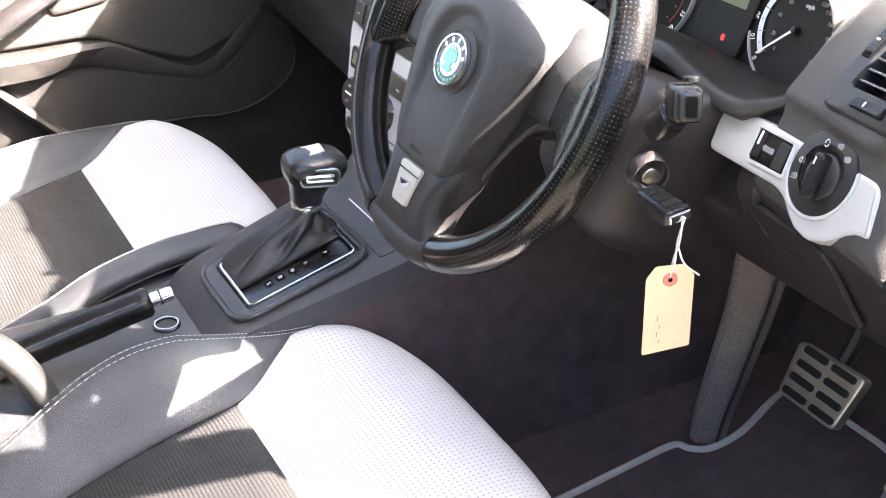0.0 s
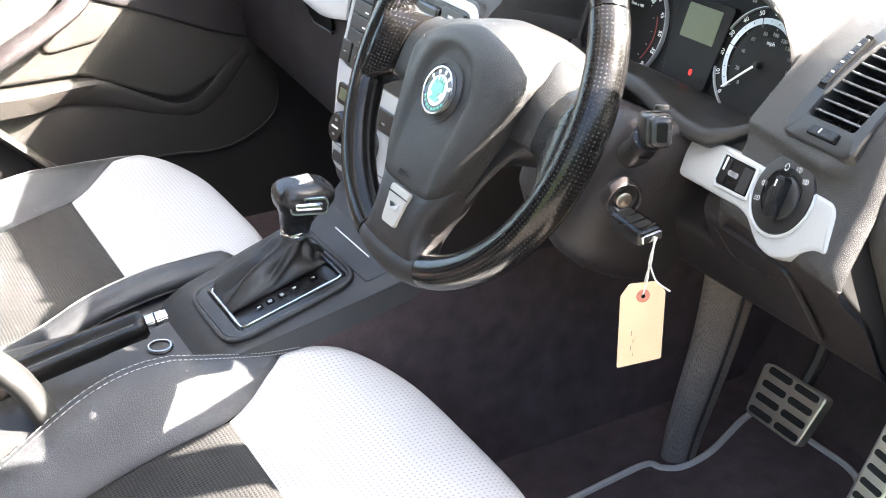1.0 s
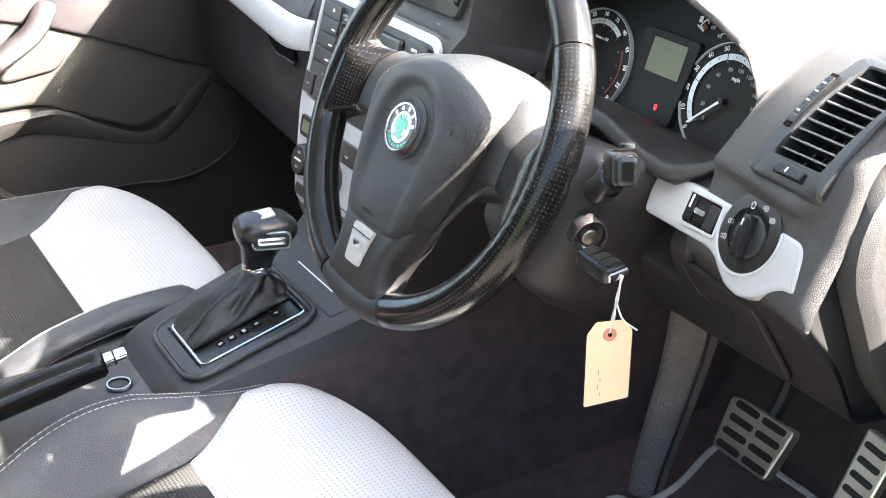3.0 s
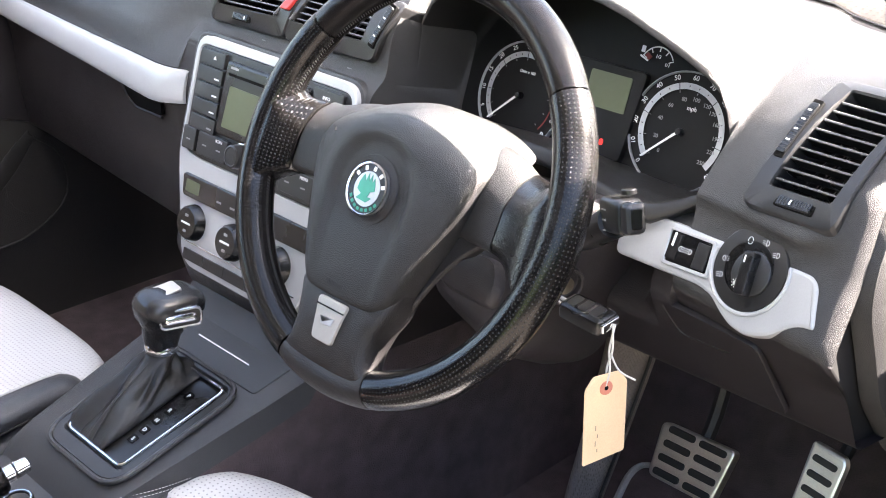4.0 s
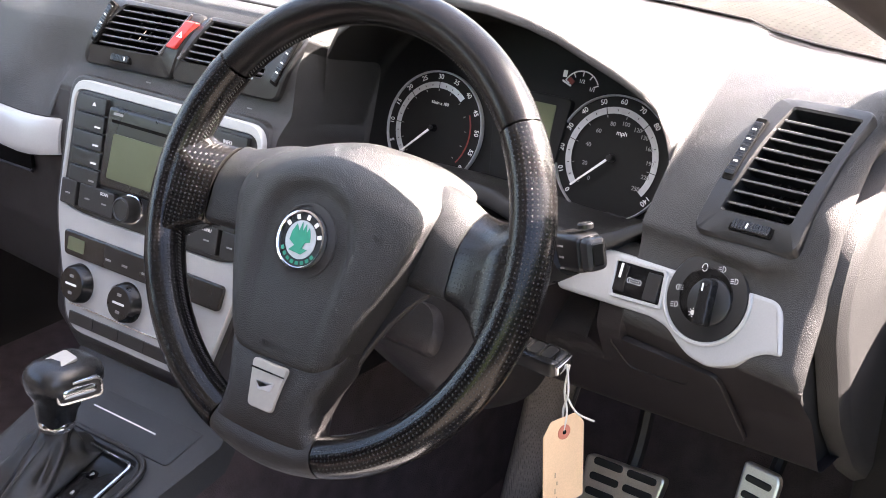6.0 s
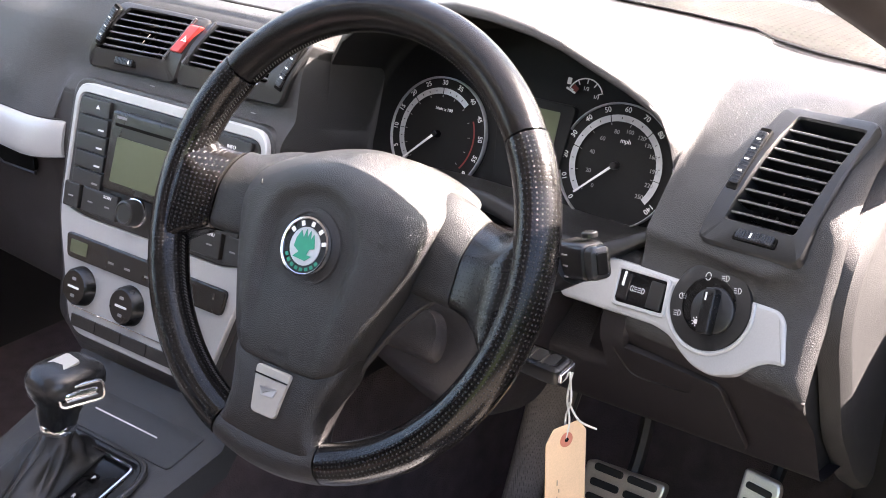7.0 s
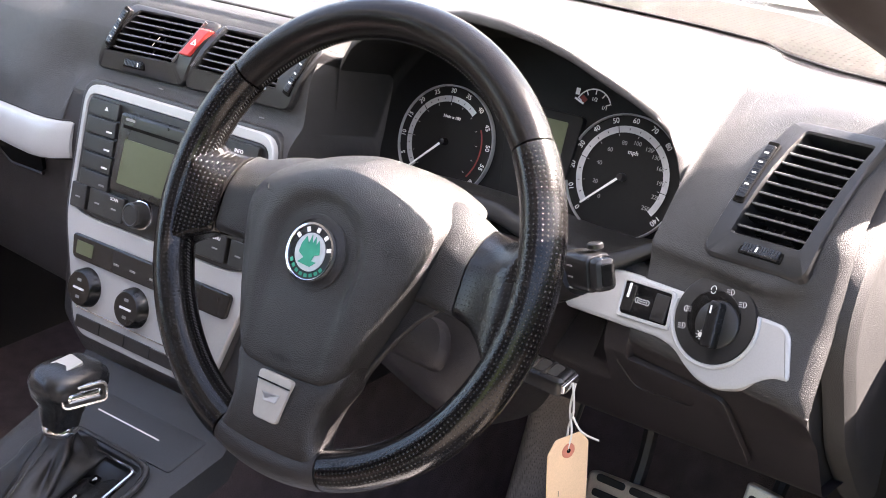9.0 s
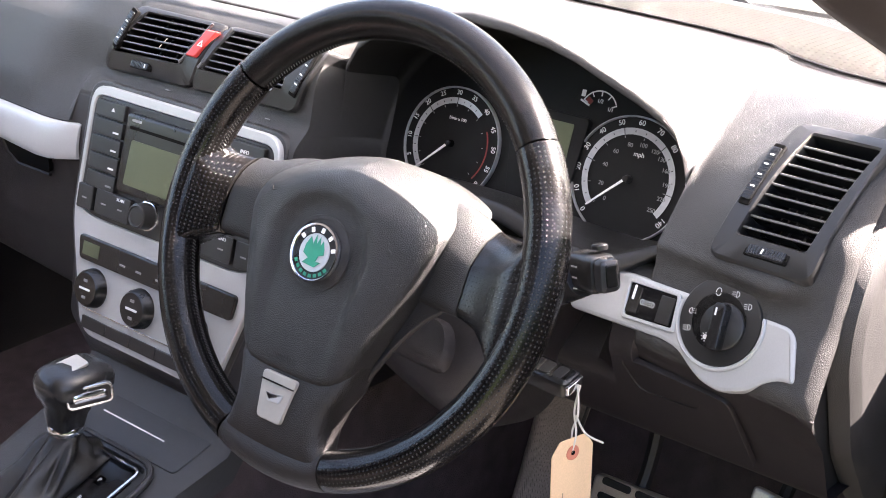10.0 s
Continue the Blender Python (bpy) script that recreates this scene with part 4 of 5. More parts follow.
# two pale plates stand in for small glints of light
for u_ in (-0.047, 0.094):
    part("glint_mark", plate(VC.moved(u_, -0.029, 0.002), rect(0.006, 0.0011, 0.0004), -0.006, 0.001), GREYPRINT, dash, "small glint painted as a pale mark")

# ---- light switch panel ----
LS = Frame((0.6105, 0.1935, 0.5695), (-0.144, -0.888, 0.436))
lp = thing("silver_trim", LS.at(0, -0.05), "silver trim panel curving round the light switch", "panel")
sil = [(-0.144, 0.010), (-0.115, 0.0145), (-0.088, 0.0155), (-0.030, 0.0135), (0.0, 0.012), (0.037, 0.013), (0.056, 0.012), (0.063, 0.005), (0.072, -0.028), (0.060, -0.0275), (0.049, -0.0335), (0.036, -0.0445), (0.016, -0.0510), (-0.002, -0.0480), (-0.016, -0.040), (-0.027, -0.0315), (-0.043, -0.0275), (-0.138, -0.0275)]
part("trim_plate", plate(LS, rounded(sil, 0.006, 3), -0.010, 0.002, 0.003), SILVER, lp)
part("switch_rim", tube([LS.at(0.0365 * math.cos(radians(a)), 0.0365 * math.sin(radians(a)), 0.002) for a in range(168, 385, 7)], 0.0017, 8), SILVER, lp)
part("dimmer_rim", hole_plate(LS, rounded([(-0.0880, 0.0110), (-0.0850, -0.0210), (-0.0350, -0.0200), (-0.0375, 0.0110)], 0.003), rounded([(-0.0850, 0.0085), (-0.0825, -0.0180), (-0.0380, -0.0170), (-0.0405, 0.0085)], 0.002), 0.0, 0.0042, 0.0008), SILVER, lp)
lsw = thing("light_switch", LS.at(0, -0.034), "round black headlight switch with white symbols", "switch")
part("bezel", lathe(LS, [(0.0001, 0.0035), (0.031, 0.0035), (0.0338, 0.003), (0.0348, 0.0015), (0.0348, -0.012)], 56), BEZEL, lsw)
part("ring", lathe(LS, [(0.0225, 0.0035), (0.0225, 0.0044), (0.0217, 0.0044), (0.0217, 0.0035)], 48), BLACK, lsw)
kf = LS.moved(0.0045, -0.003, 0.0037, 4)
part("knob", lathe(kf, [(0.0001, 0.003), (0.0165, 0.003), (0.018, 0.002), (0.0185, 0.0)], 48), BEZEL, lsw)
part("grip", plate(kf, rounded([(-0.0055, -0.019), (0.0055, -0.019), (0.0055, 0.017), (-0.0055, 0.017)], 0.004), 0.002, 0.012, 0.002), BLACK, lsw)
part("grip_mark", plate(kf, rect(0.0012, 0.006, 0, -0.002, 0.010), 0.012, 0.0126), PRINT, lsw)


def lamp_symbol(f, mirror=1):
    return merge(tube([f.at(mirror * 0.0024 * math.cos(radians(a)), 0.0023 * math.sin(radians(a)), 0) for a in range(-90, 91, 20)], 0.00026, 5, closed=True), *[plate(f, rect(0.0026, 0.00045, 0, -mirror * 0.0024, k), 0, 0.0003) for k in (-0.0016, 0.0, 0.0016)])


for u, v, mr in ((0.0200, 0.0170, 1), (-0.0245, 0.0015, -1), (-0.0240, -0.0120, 1), (0.0075, 0.0235, 1)):
    part("symbol", lamp_symbol(LS.moved(u, v, 0.0037, 10), mr), PRINT, lsw)
part("symbol", tube([LS.at(-0.0075 + 0.0022 * math.cos(a), 0.0215 + 0.003 * math.sin(a), 0.0037) for a in np.linspace(0, 6.28, 15)[:-1]], 0.00035, 5, closed=True), PRINT, lsw)
sunf = kf.moved(-0.0105, -0.0105, 0.0032)
part("symbol", merge(lathe(sunf, [(0.0019, 0.0), (0.0019, 0.0005), (0.0014, 0.0005), (0.0014, 0.0)], 16), *[plate(sunf.moved(0, 0, 0, 45 * i), rect(0.0012, 0.0005, 0, 0.0031, 0), 0, 0.0005) for i in range(8)]), PRINT, lsw)
dim = thing("dimmer_switch", LS.at(-0.064, -0.022), "black dimmer switch set in the silver trim", "switch")
part("surround", plate(LS, rounded([(-0.0850, 0.0085), (-0.0825, -0.0180), (-0.0380, -0.0170), (-0.0405, 0.0085)], 0.002), 0.0, 0.0028, 0.0006), GLOSS, dim)
part("roller", plate(LS, rect(0.011, 0.022, 0.001, -0.0775, -0.0045), 0.0028, 0.0042, 0.0006), BLACK, dim)
part("roller", plate(LS, rect(0.013, 0.022, 0.001, -0.0475, -0.005), 0.0028, 0.0042, 0.0006), BEZEL, dim)
part("roller_mark", plate(LS, rect(0.0022, 0.012, 0.0008, -0.0785, 0.0015), 0.0042, 0.0047), PRINT, dim)
part("symbol", lamp_symbol(LS.moved(-0.0605, -0.0045, 0.0037), 1), PRINT, dim)
part("symbol", lamp_symbol(LS.moved(-0.0690, -0.0045, 0.0037), -1), PRINT, dim)

# ---- lower dash storage flap ----
flap = thing("storage_flap", KN.at(0, -0.1), "dark plastic storage flap with a scooped handle", "storage flap")
lid_o = rounded([(-0.054, 0.015), (-0.044, -0.072), (0.072, -0.072), (0.056, 0.015)][::-1], 0.010)
lid_i = rounded(SCOOP[::-1], 0.010)
part("lid", hole_plate(KN, lid_o, lid_i, -0.004, 0.0010, 0.0007), LOWER, flap)
part("handle_scoop", loft([[KN.at(u_ * s_, v_ * s_ + t_, d_) for u_, v_ in lid_i] for s_, t_, d_ in ((1.06, 0, 0.0), (0.98, 0.001, -0.008), (0.85, 0.003, -0.018), (0.55, 0.005, -0.024), (0.1, 0.005, -0.025))]), LOWER, flap, smooth=70)

# ---- steering wheel ----
W = Frame((0.37, 0, 0.62), (0, -0.898, 0.439))
wheel = thing("steering_wheel", W.at(0, 0.014, -0.10), "black three-spoke leather steering wheel with perforated grips", "steering wheel")
WC = W.moved(0.002, 0.014, -0.030)
R = 0.172


def rim_piece(name, a0, a1, mat, rr=(0.0155, 0.0175), n=40, label=""):
    bm = bmesh.new()
    lay = bm.loops.layers.uv.new("UVMap")
    seg, rows = 18, []
    for i in range(n + 1):
        a = radians(a0 + (a1 - a0) * i / n)
        e = min(i, n - i)
        sc = 0.97 if e == 0 else 1.0
        c = Vector((math.cos(a), math.sin(a)))
        row = []
        for j in range(seg):
            p = 2 * math.pi * j / seg
            q = R + rr[0] * sc * math.cos(p)
            row.append(bm.verts.new(WC.at(c.x * q, c.y * q, rr[1] * sc * math.sin(p))))
        rows.append(row)
    for i in range(n):
        for j in range(seg):
            k = (j + 1) % seg
            f = bm.faces.new((rows[i][j], rows[i][k], rows[i + 1][k], rows[i + 1][j]))
            for lp_, (ii, jj) in zip(f.loops, ((i, j), (i, j + 1), (i + 1, j + 1), (i + 1, j))):
                lp_[lay].uv = (radians(a0 + (a1 - a0) * ii / n) * R, 2 * math.pi * jj / seg * 0.0165)
    bm.faces.new(rows[0])
    bm.faces.new(rows[-1])
    return part(name, bm, mat, wheel, label, smooth=60)


rim_piece("rim_top", 37.3, 142.7, LEATHER, label="smooth black leather top of the rim")
rim_piece("rim_grip", -72.6, 36.7, PERF, (0.0162, 0.0182), label="perforated black leather grip")
rim_piece("rim_grip", 143.3, 252.6, PERF, (0.0162, 0.0182), label="perforated black leather grip")
rim_piece("rim_base", 253.2, 286.8, SPOKE, (0.0160, 0.0178), 16)
for a0, a1 in ((-70, 36), (38, 142), (144, 250)):
    for i in range(0, 106):
        a = radians(a0 + (a1 - a0) * i / 106)
        b = radians(a0 + (a1 - a0) * (i + 0.62) / 106)
        q = R - 0.0161
        part("stitch", tube([WC.at(q * math.cos(a), q * math.sin(a), 0.0016), WC.at(q * math.cos(b), q * math.sin(b), -0.0016)], 0.0005, 4), THREAD, wheel)

# hub cover, bulging towards the driver
half = [(0, -0.094), (0.020, -0.0940), (0.038, -0.092), (0.050, -0.082), (0.061, -0.055), (0.074, -0.022), (0.083, 0.006), (0.087, 0.030), (0.087, 0.050), (0.078, 0.066), (0.052, 0.077), (0.025, 0.0830), (0, 0.0845)]


def ease(t):
    t = max(0.0, min(1.0, t))
    return t * t * (3 - 2 * t)


def hub_depth(u, v):
    """The cover's height: convex, with a hollow round the emblem that opens downwards, and sloping flanks."""
    d = -0.002 - 1.35 * u * u - max(0, v - 0.036) ** 2 * 15 - max(0, v - 0.036) ** 4 * 2500 - max(0, -v - 0.04) ** 2 * 1.5
    if v > 0:
        inside = 0.043 - math.hypot(u, v)
    else:
        inside = 0.043 + 0.10 * v - abs(u)
    d -= 0.0042 * ease(inside / 0.011 + 0.5) * (1 - 0.75 * ease(-v / 0.09))
    d += 0.0016 * ease(1 - abs(inside + 0.010) / 0.014) * ease((0.07 + v) / 0.05)
    d -= 24 * max(0.0, abs(u) * 0.5 + v * 0.87 - 0.055) ** 2
    edge = abs(u) * 0.955 - v * 0.30 - 0.0665
    d -= 0.26 * max(0.0, edge + 0.003) if edge > -0.003 else 0.0
    return d


outl = [Vector(p) for p in half] + [Vector((-p[0], p[1])) for p in half[-2:0:-1]]
outl = [Vector((p.x, p.y)) for p in spline([(p.x, p.y, 0) for p in outl], 5, closed=True)]
rings = []
for s, dd_ in [(1.0, -0.030), (1.0, -0.0075), (0.994, -0.0040), (0.98, -0.0015), (0.96, -0.0004), (0.93, 0)] + [(0.90 - 0.04 * i, 0) for i in range(22)] + [(0.02, 0)]:
    rings.append([W.at(p.x * s, p.y * s, hub_depth(p.x * s, p.y * s) + dd_) for p in outl])
cover = part("hub_cover", loft(rings), HUB, wheel, "grained grey airbag cover", smooth=50)
for u_, v_, t_ in ((-0.060, 0.036, 10), (0.061, 0.020, -20)):
    part("moulded_mark", tube([W.moved(u_, v_, hub_depth(u_, v_) + 0.0002, t_).at(a_, b_) for a_, b_ in ((-0.003, 0.003), (-0.003, -0.001), (0.003, -0.001), (0.0035, -0.004))], 0.0006, 6), SPOKE, cover)
part("moulded_mark", letters(W.moved(-0.004, -0.082, hub_depth(0.0, -0.082) - 0.0002), "AIRBAG", 0.0062), SPOKE, cover)
part("emblem_recess", lathe(W.moved(0, 0, -0.0068), [(0.0262, 0.0006), (0.0262, 0.0014), (0.0290, 0.0014), (0.0296, 0.0002)], 56), SPOKE, cover)
ef = W.moved(0, 0, -0.0062)
em = part("emblem", lathe(ef, [(0.0001, 0.003), (0.0185, 0.003), (0.0200, 0.0035), (0.0203, 0.0056), (0.0208, 0.0060), (0.0222, 0.0058), (0.0230, 0.003), (0.0230, -0.004)], 56), CHROME, cover, "round chrome emblem with a green centre")
part("emblem_band", lathe(ef, [(0.0203, 0.0030), (0.0203, 0.0046), (0.0145, 0.0046), (0.0145, 0.003)], 48), BLACK, em)
part("emblem_disc", lathe(ef, [(0.0001, 0.0050), (0.0143, 0.0050), (0.0146, 0.003)], 40), DIALSILVER, em)
part("emblem_shape", plate(ef, [(-0.0085, -0.0095), (0.0035, -0.0105), (0.0085, -0.0060), (0.0035, -0.0060), (0.0050, -0.0015), (0.0095, 0.0000), (0.0085, 0.0045), (0.0060, 0.0100), (0.0042, 0.0055), (0.0025, 0.0122), (0.0005, 0.0062), (-0.0015, 0.0128), (-0.0030, 0.0055), (-0.0062, 0.0108), (-0.0092, 0.0045), (-0.0098, -0.0020), (-0.0040, -0.0050)], 0.005, 0.0056), GREEN, em, "green emblem shape")
for i in range(5):
    a_ = 146 - i * 32
    part("emblem_bar", plate(ef.moved(0, 0, 0, a_), rect(0.0038, 0.0030, 0.0006, 0.0174, 0), 0.0046, 0.0051), PRINT, em)
for i in range(8):
    a_ = 212 + i * 16
    part("emblem_bar", plate(ef.moved(0, 0, 0, a_), rect(0.0026, 0.0030, 0.0005, 0.0174, 0), 0.0046, 0.0050), GREEN, em)


def arm_section(lo, hi, db, df_, roll):
    """An arm's section with an upper edge that rolls away from the driver."""
    return rounded([(lo, db), (hi, db), (hi, df_ - roll), (hi - roll * 0.45, df_ - roll * 0.40), (hi - roll * 1.2, df_), (lo, df_)], 0.009, 5)


def spoke(sections, axis, mat, name, label=""):
    """A moulded arm lofted over sections (along, lo, hi, back, front, roll)."""
    rings_ = []
    for s_, lo, hi, db, df_, roll in sections:
        if roll:
            ring = arm_section(lo, hi, db, df_, roll)
        else:
            ring = rounded([(lo, db), (hi, db), (hi, df_), (lo, df_)], min(0.014, (df_ - db) * 0.45), 4)
        if axis == "u":
            rings_.append([W.at(s_, a_, d_) for a_, d_ in ring])
        else:
            rings_.append([W.at(a_, s_, d_) for a_, d_ in ring])
    return part(name, loft(rings_), mat, wheel, label, smooth=60)


for m in (1, -1):
    spoke([(m * 0.045, -0.012, 0.070, -0.078, -0.038, 0.026), (m * 0.066, -0.012, 0.0690, -0.078, -0.036, 0.026), (m * 0.080, -0.012, 0.0670, -0.076, -0.0335, 0.026), (m * 0.093, -0.012, 0.0635, -0.072, -0.0320, 0.026), (m * 0.1045, -0.012, 0.0590, -0.068, -0.031, 0.026)] + [(m * q_, -0.0125, 0.0555, -0.064, -0.0312, 0.025) for q_ in ((0.1135,) if m > 0 else (0.116, 0.127))], "u", HUB, "spoke_cover", "grained plastic spoke cover")
    bm = bmesh.new()
    lay = bm.loops.layers.uv.new("UVMap")
    secs = [q_ for q_ in [(0.1145, -0.0125, 0.0553, -0.063, -0.0315, 0.025) if m > 0 else (0.128, -0.0145, 0.0535, -0.059, -0.029, 0.021), (0.1055, -0.012, 0.0565, -0.067, -0.0315, 0.026), (0.118, -0.013, 0.0545, -0.062, -0.031, 0.023), (0.132, -0.016, 0.053, -0.057, -0.027, 0.020), (0.145, -0.023, 0.053, -0.052, -0.020, 0.019), (0.155, -0.032, 0.057, -0.047, -0.0155, 0.018), (0.164, -0.046, 0.067, -0.043, -0.0155, 0.016), (0.171, -0.060, 0.079, -0.040, -0.019, 0.013)] if q_[0] > (0.114 if m > 0 else 0.1275)]
    rows = []
    for s_, lo, hi, db, df_, roll in secs:
        ring = arm_section(lo, hi, db, df_, roll)
        rows.append([(bm.verts.new(W.at(m * s_, a_, d_)), s_, a_ + (d_ - db) * 0.6) for a_, d_ in ring])
    for ra, rb in zip(rows, rows[1:]):
        k_ = len(ra)
        for i in range(k_):
            j = (i + 1) % k_
            f_ = bm.faces.new((ra[i][0], ra[j][0], rb[j][0], rb[i][0]))
            for lp_, src in zip(f_.loops, (ra[i], ra[j], rb[j], rb[i])):
                lp_[lay].uv = (src[1], src[2])
    bm.faces.new([v_[0] for v_ in rows[0]])
    part("spoke_leather", bm, PERF, wheel, "perforated leather over the spoke end", smooth=60)
web = [(0.102, 0.030), (0.104, -0.008), (0.088, -0.021), (0.070, -0.046), (0.057, -0.072), (0.047, -0.095), (0.043, -0.112)]
part("hub_surround", plate(W, rounded([(p[0], p[1]) for p in web[::-1]] + [(-p[0], p[1]) for p in web], 0.012, 3), -0.042, -0.037, 0.0015), SPOKE, wheel, "dark plastic shell behind the airbag cover", smooth=80)
spoke([(-0.070, -0.056, 0.056, -0.052, -0.016, 0), (-0.090, -0.052, 0.052, -0.052, -0.010, 0), (-0.105, -0.046, 0.046, -0.050, -0.008, 0), (-0.122, -0.043, 0.043, -0.048, -0.008, 0), (-0.138, -0.046, 0.046, -0.046, -0.010, 0), (-0.150, -0.054, 0.054, -0.044, -0.014, 0), (-0.158, -0.060, 0.060, -0.040, -0.020, 0)], "v", SPOKE, "lower_spoke")
part("spoke_badge", plate(W, rounded([(-0.0175, -0.0945), (0.0175, -0.0945), (0.0125, -0.130), (-0.0115, -0.130)], 0.004), -0.012, -0.0055, 0.001), BADGE, wheel, "small silver badge on the lower spoke")
part("badge_step", plate(W, rect(0.0325, 0.0012, 0, 0, -0.1015), -0.006, -0.0048), BLACK, wheel)
part("badge_mark", plate(W, rounded([(-0.008, -0.109), (-0.003, -0.114), (0.001, -0.109), (0.009, -0.108), (0.007, -0.115), (-0.005, -0.116)], 0.001), -0.006, -0.0046, 0.0004), SILVER, wheel)
part("hub_back", lathe(W.moved(0, 0, -0.05), [(0.055, 0.0), (0.058, -0.02), (0.045, -0.05), (0.04, -0.08)], 32), BLACK, wheel)

# ---- steering column, stalk, lock and key ----
col = thing("steering_column", (0.37, 0.2, 0.5), "black steering column shroud with ignition lock", "steering column")
cf = W.moved(0.005, -0.034, -0.152)
rings = []
for d, s in ((0.0, 0.85), (-0.01, 1.0), (-0.10, 1.08), (-0.16, 1.1)):
    rings.append([cf.at(u * s, v * s, d) for u, v in rounded([(-0.040, -0.036), (0.034, -0.040), (0.040, -0.020), (0.030, 0.004), (-0.040, 0.004)], 0.028, 5)])
part("shroud", loft(rings), LOWER, col, smooth=60)
rings = []
for d, s, low in ((-0.126, 0.70, 0.010), (-0.132, 0.84, 0.004), (-0.150, 0.96, 0.0), (-0.18, 1.0, -0.004), (-0.22, 1.0, -0.006), (-0.26, 0.96, -0.006)):
    rings.append([W.at(0.002 + u * s, v * s + low * (v < -0.05), d - 0.036) for u, v in rounded([(-0.062, -0.082), (-0.030, -0.094), (0.040, -0.114), (0.074, -0.088), (0.088, -0.020), (0.106, 0.058), (-0.062, 0.050)], 0.022, 5)])
part("lower_cowl", loft(rings), LOWER, col, "dark plastic cowl below the steering column", smooth=60)
stalk = thing("column_stalk", (0.47, 0.12, 0.6), "black control stalk with a squared end", "stalk")
part("arm", tube(spline([(0.452, 0.160, 0.556), (0.500, 0.130, 0.585), (0.538, 0.106, 0.614)], 5), 0.0135, 16), BLACK, stalk)
sfm = Frame((0.559, 0.098, 0.626), (0.86, -0.42, 0.26), (0.42, 0.86, 0))
part("end_block", plate(sfm, rect(0.023, 0.028, 0.007, n=6), -0.030, 0.000, 0.004), BLACK, stalk)
part("end_button", plate(sfm, rect(0.018, 0.025, 0.006, n=6), 0.001, 0.009, 0.004), KNOB, stalk)
part("button_face", plate(sfm, rect(0.009, 0.016, 0.002), 0.009, 0.0100, 0.0006), GLOSS, stalk)
part("top_knob", lathe(Frame(sfm.at(0.004, 0.0165, -0.010), sfm.v, sfm.u), [(0.0001, 0.004), (0.005, 0.004), (0.006, 0.003), (0.006, 0.0)], 20), BLACK, stalk)
for i in range(3):
    part("symbol", plate(Frame(sfm.at(-0.0147, 0.006 - 0.008 * i, -0.016), -sfm.u, sfm.n), rect(0.007 - 0.001 * i, 0.0012, 0.0003), 0.0, 0.0004), GREYPRINT, stalk)
kx = Frame((0.466, 0.144, 0.518), (0.96, -0.25, -0.10), (0.25, 0.96, 0))
lock = thing("ignition_lock", kx.o, "metal ignition lock barrel in a dark recess", "lock")
part("collar", lathe(kx, [(0.0185, -0.012), (0.018, 0.000), (0.0168, 0.0015), (0.015, 0.0005), (0.014, -0.004), (0.008, -0.006)], 36), LOWER, lock)
part("barrel", lathe(kx, [(0.0001, 0.001), (0.0065, 0.001), (0.0078, 0.000), (0.0078, -0.006)], 28), BRASS, lock)
key = thing("car_key", (0.515, 0.125, 0.51), "black car key with a silver end turned in the lock", "key")
kd = Frame((0.499, 0.1305, 0.5110), (0.05, -0.10, 1.0), (1.0, 0.0, -0.05))
part("fob", plate(kd, rounded([(-0.022, -0.013), (0.025, -0.014), (0.025, 0.014), (-0.022, 0.013)], 0.007), -0.0065, 0.0060, 0.0045), BLACK, key)
part("end_cap", plate(kd, rect(0.005, 0.022, 0.002, 0.0245, 0), -0.0042, 0.0030, 0.001), CHROME, key)
part("blade", plate(kd, rect(0.02, 0.007, 0.001, -0.030, 0), -0.001, 0.001), CHROME, key)
for k in (-0.012, 0.0, 0.012):
    part("fob_button", plate(kd, rect(0.009, 0.016, 0.003, k, 0), 0.0060, 0.0066, 0.0003), BEZEL, key)
kp = kd.at(0.028, 0.002, 0.0)
hole = Vector((0.535, 0.117, 0.459))
tag = thing("key_tag", (0.53, 0.12, 0.37), "manila paper key tag hanging on white string", "tag")
tg = Frame(hole, (0.95, -0.30, 0.06), (0.30, 0.95, 0))
tl = rounded([(-0.021, 0.002), (-0.013, 0.013), (0.013, 0.013), (0.021, 0.002), (0.021, -0.065), (-0.021, -0.070)], 0.002)
part("card", plate(tg, tl, -0.0004, 0.0004), PAPER, tag)
part("hole", lathe(tg, [(0.0001, 0.0012), (0.0019, 0.0012), (0.0021, 0.0004)], 16), CAVITY, tag)
part("eyelet", lathe(tg, [(0.002, 0.0004), (0.002, 0.001), (0.0062, 0.001), (0.0064, 0.0004)], 28), PAPERRED, tag, "faded red eyelet ring")
for i, (w, c) in enumerate(((0.006, -0.036), (0.004, -0.044), (0.006, -0.051), (0.004, -0.058))):
    part("ink_mark", plate(tg, rect(0.0007, w * 0.8, 0, -0.009 + 0.002 * (i % 2), c), 0.0005, 0.0008), INK, tag)
for off in (-0.0012, 0.0012):
    part("string", tube(spline([kp + Vector((off, 0, 0)), kp.lerp(hole, 0.4) + Vector((-off * 2, off, 0)), kp.lerp(hole, 0.7) + Vector((off * 2, -off, 0)), hole + Vector((0, -0.001, 0))], 6), 0.0009, 6), STRING, tag)
part("string", tube(spline([kp.lerp(hole, 0.45), kp.lerp(hole, 0.7) + Vector((0.008, 0.004, 0)), kp.lerp(hole, 0.82) + Vector((0.020, 0.012, 0))], 6), 0.0009, 6), STRING, tag)

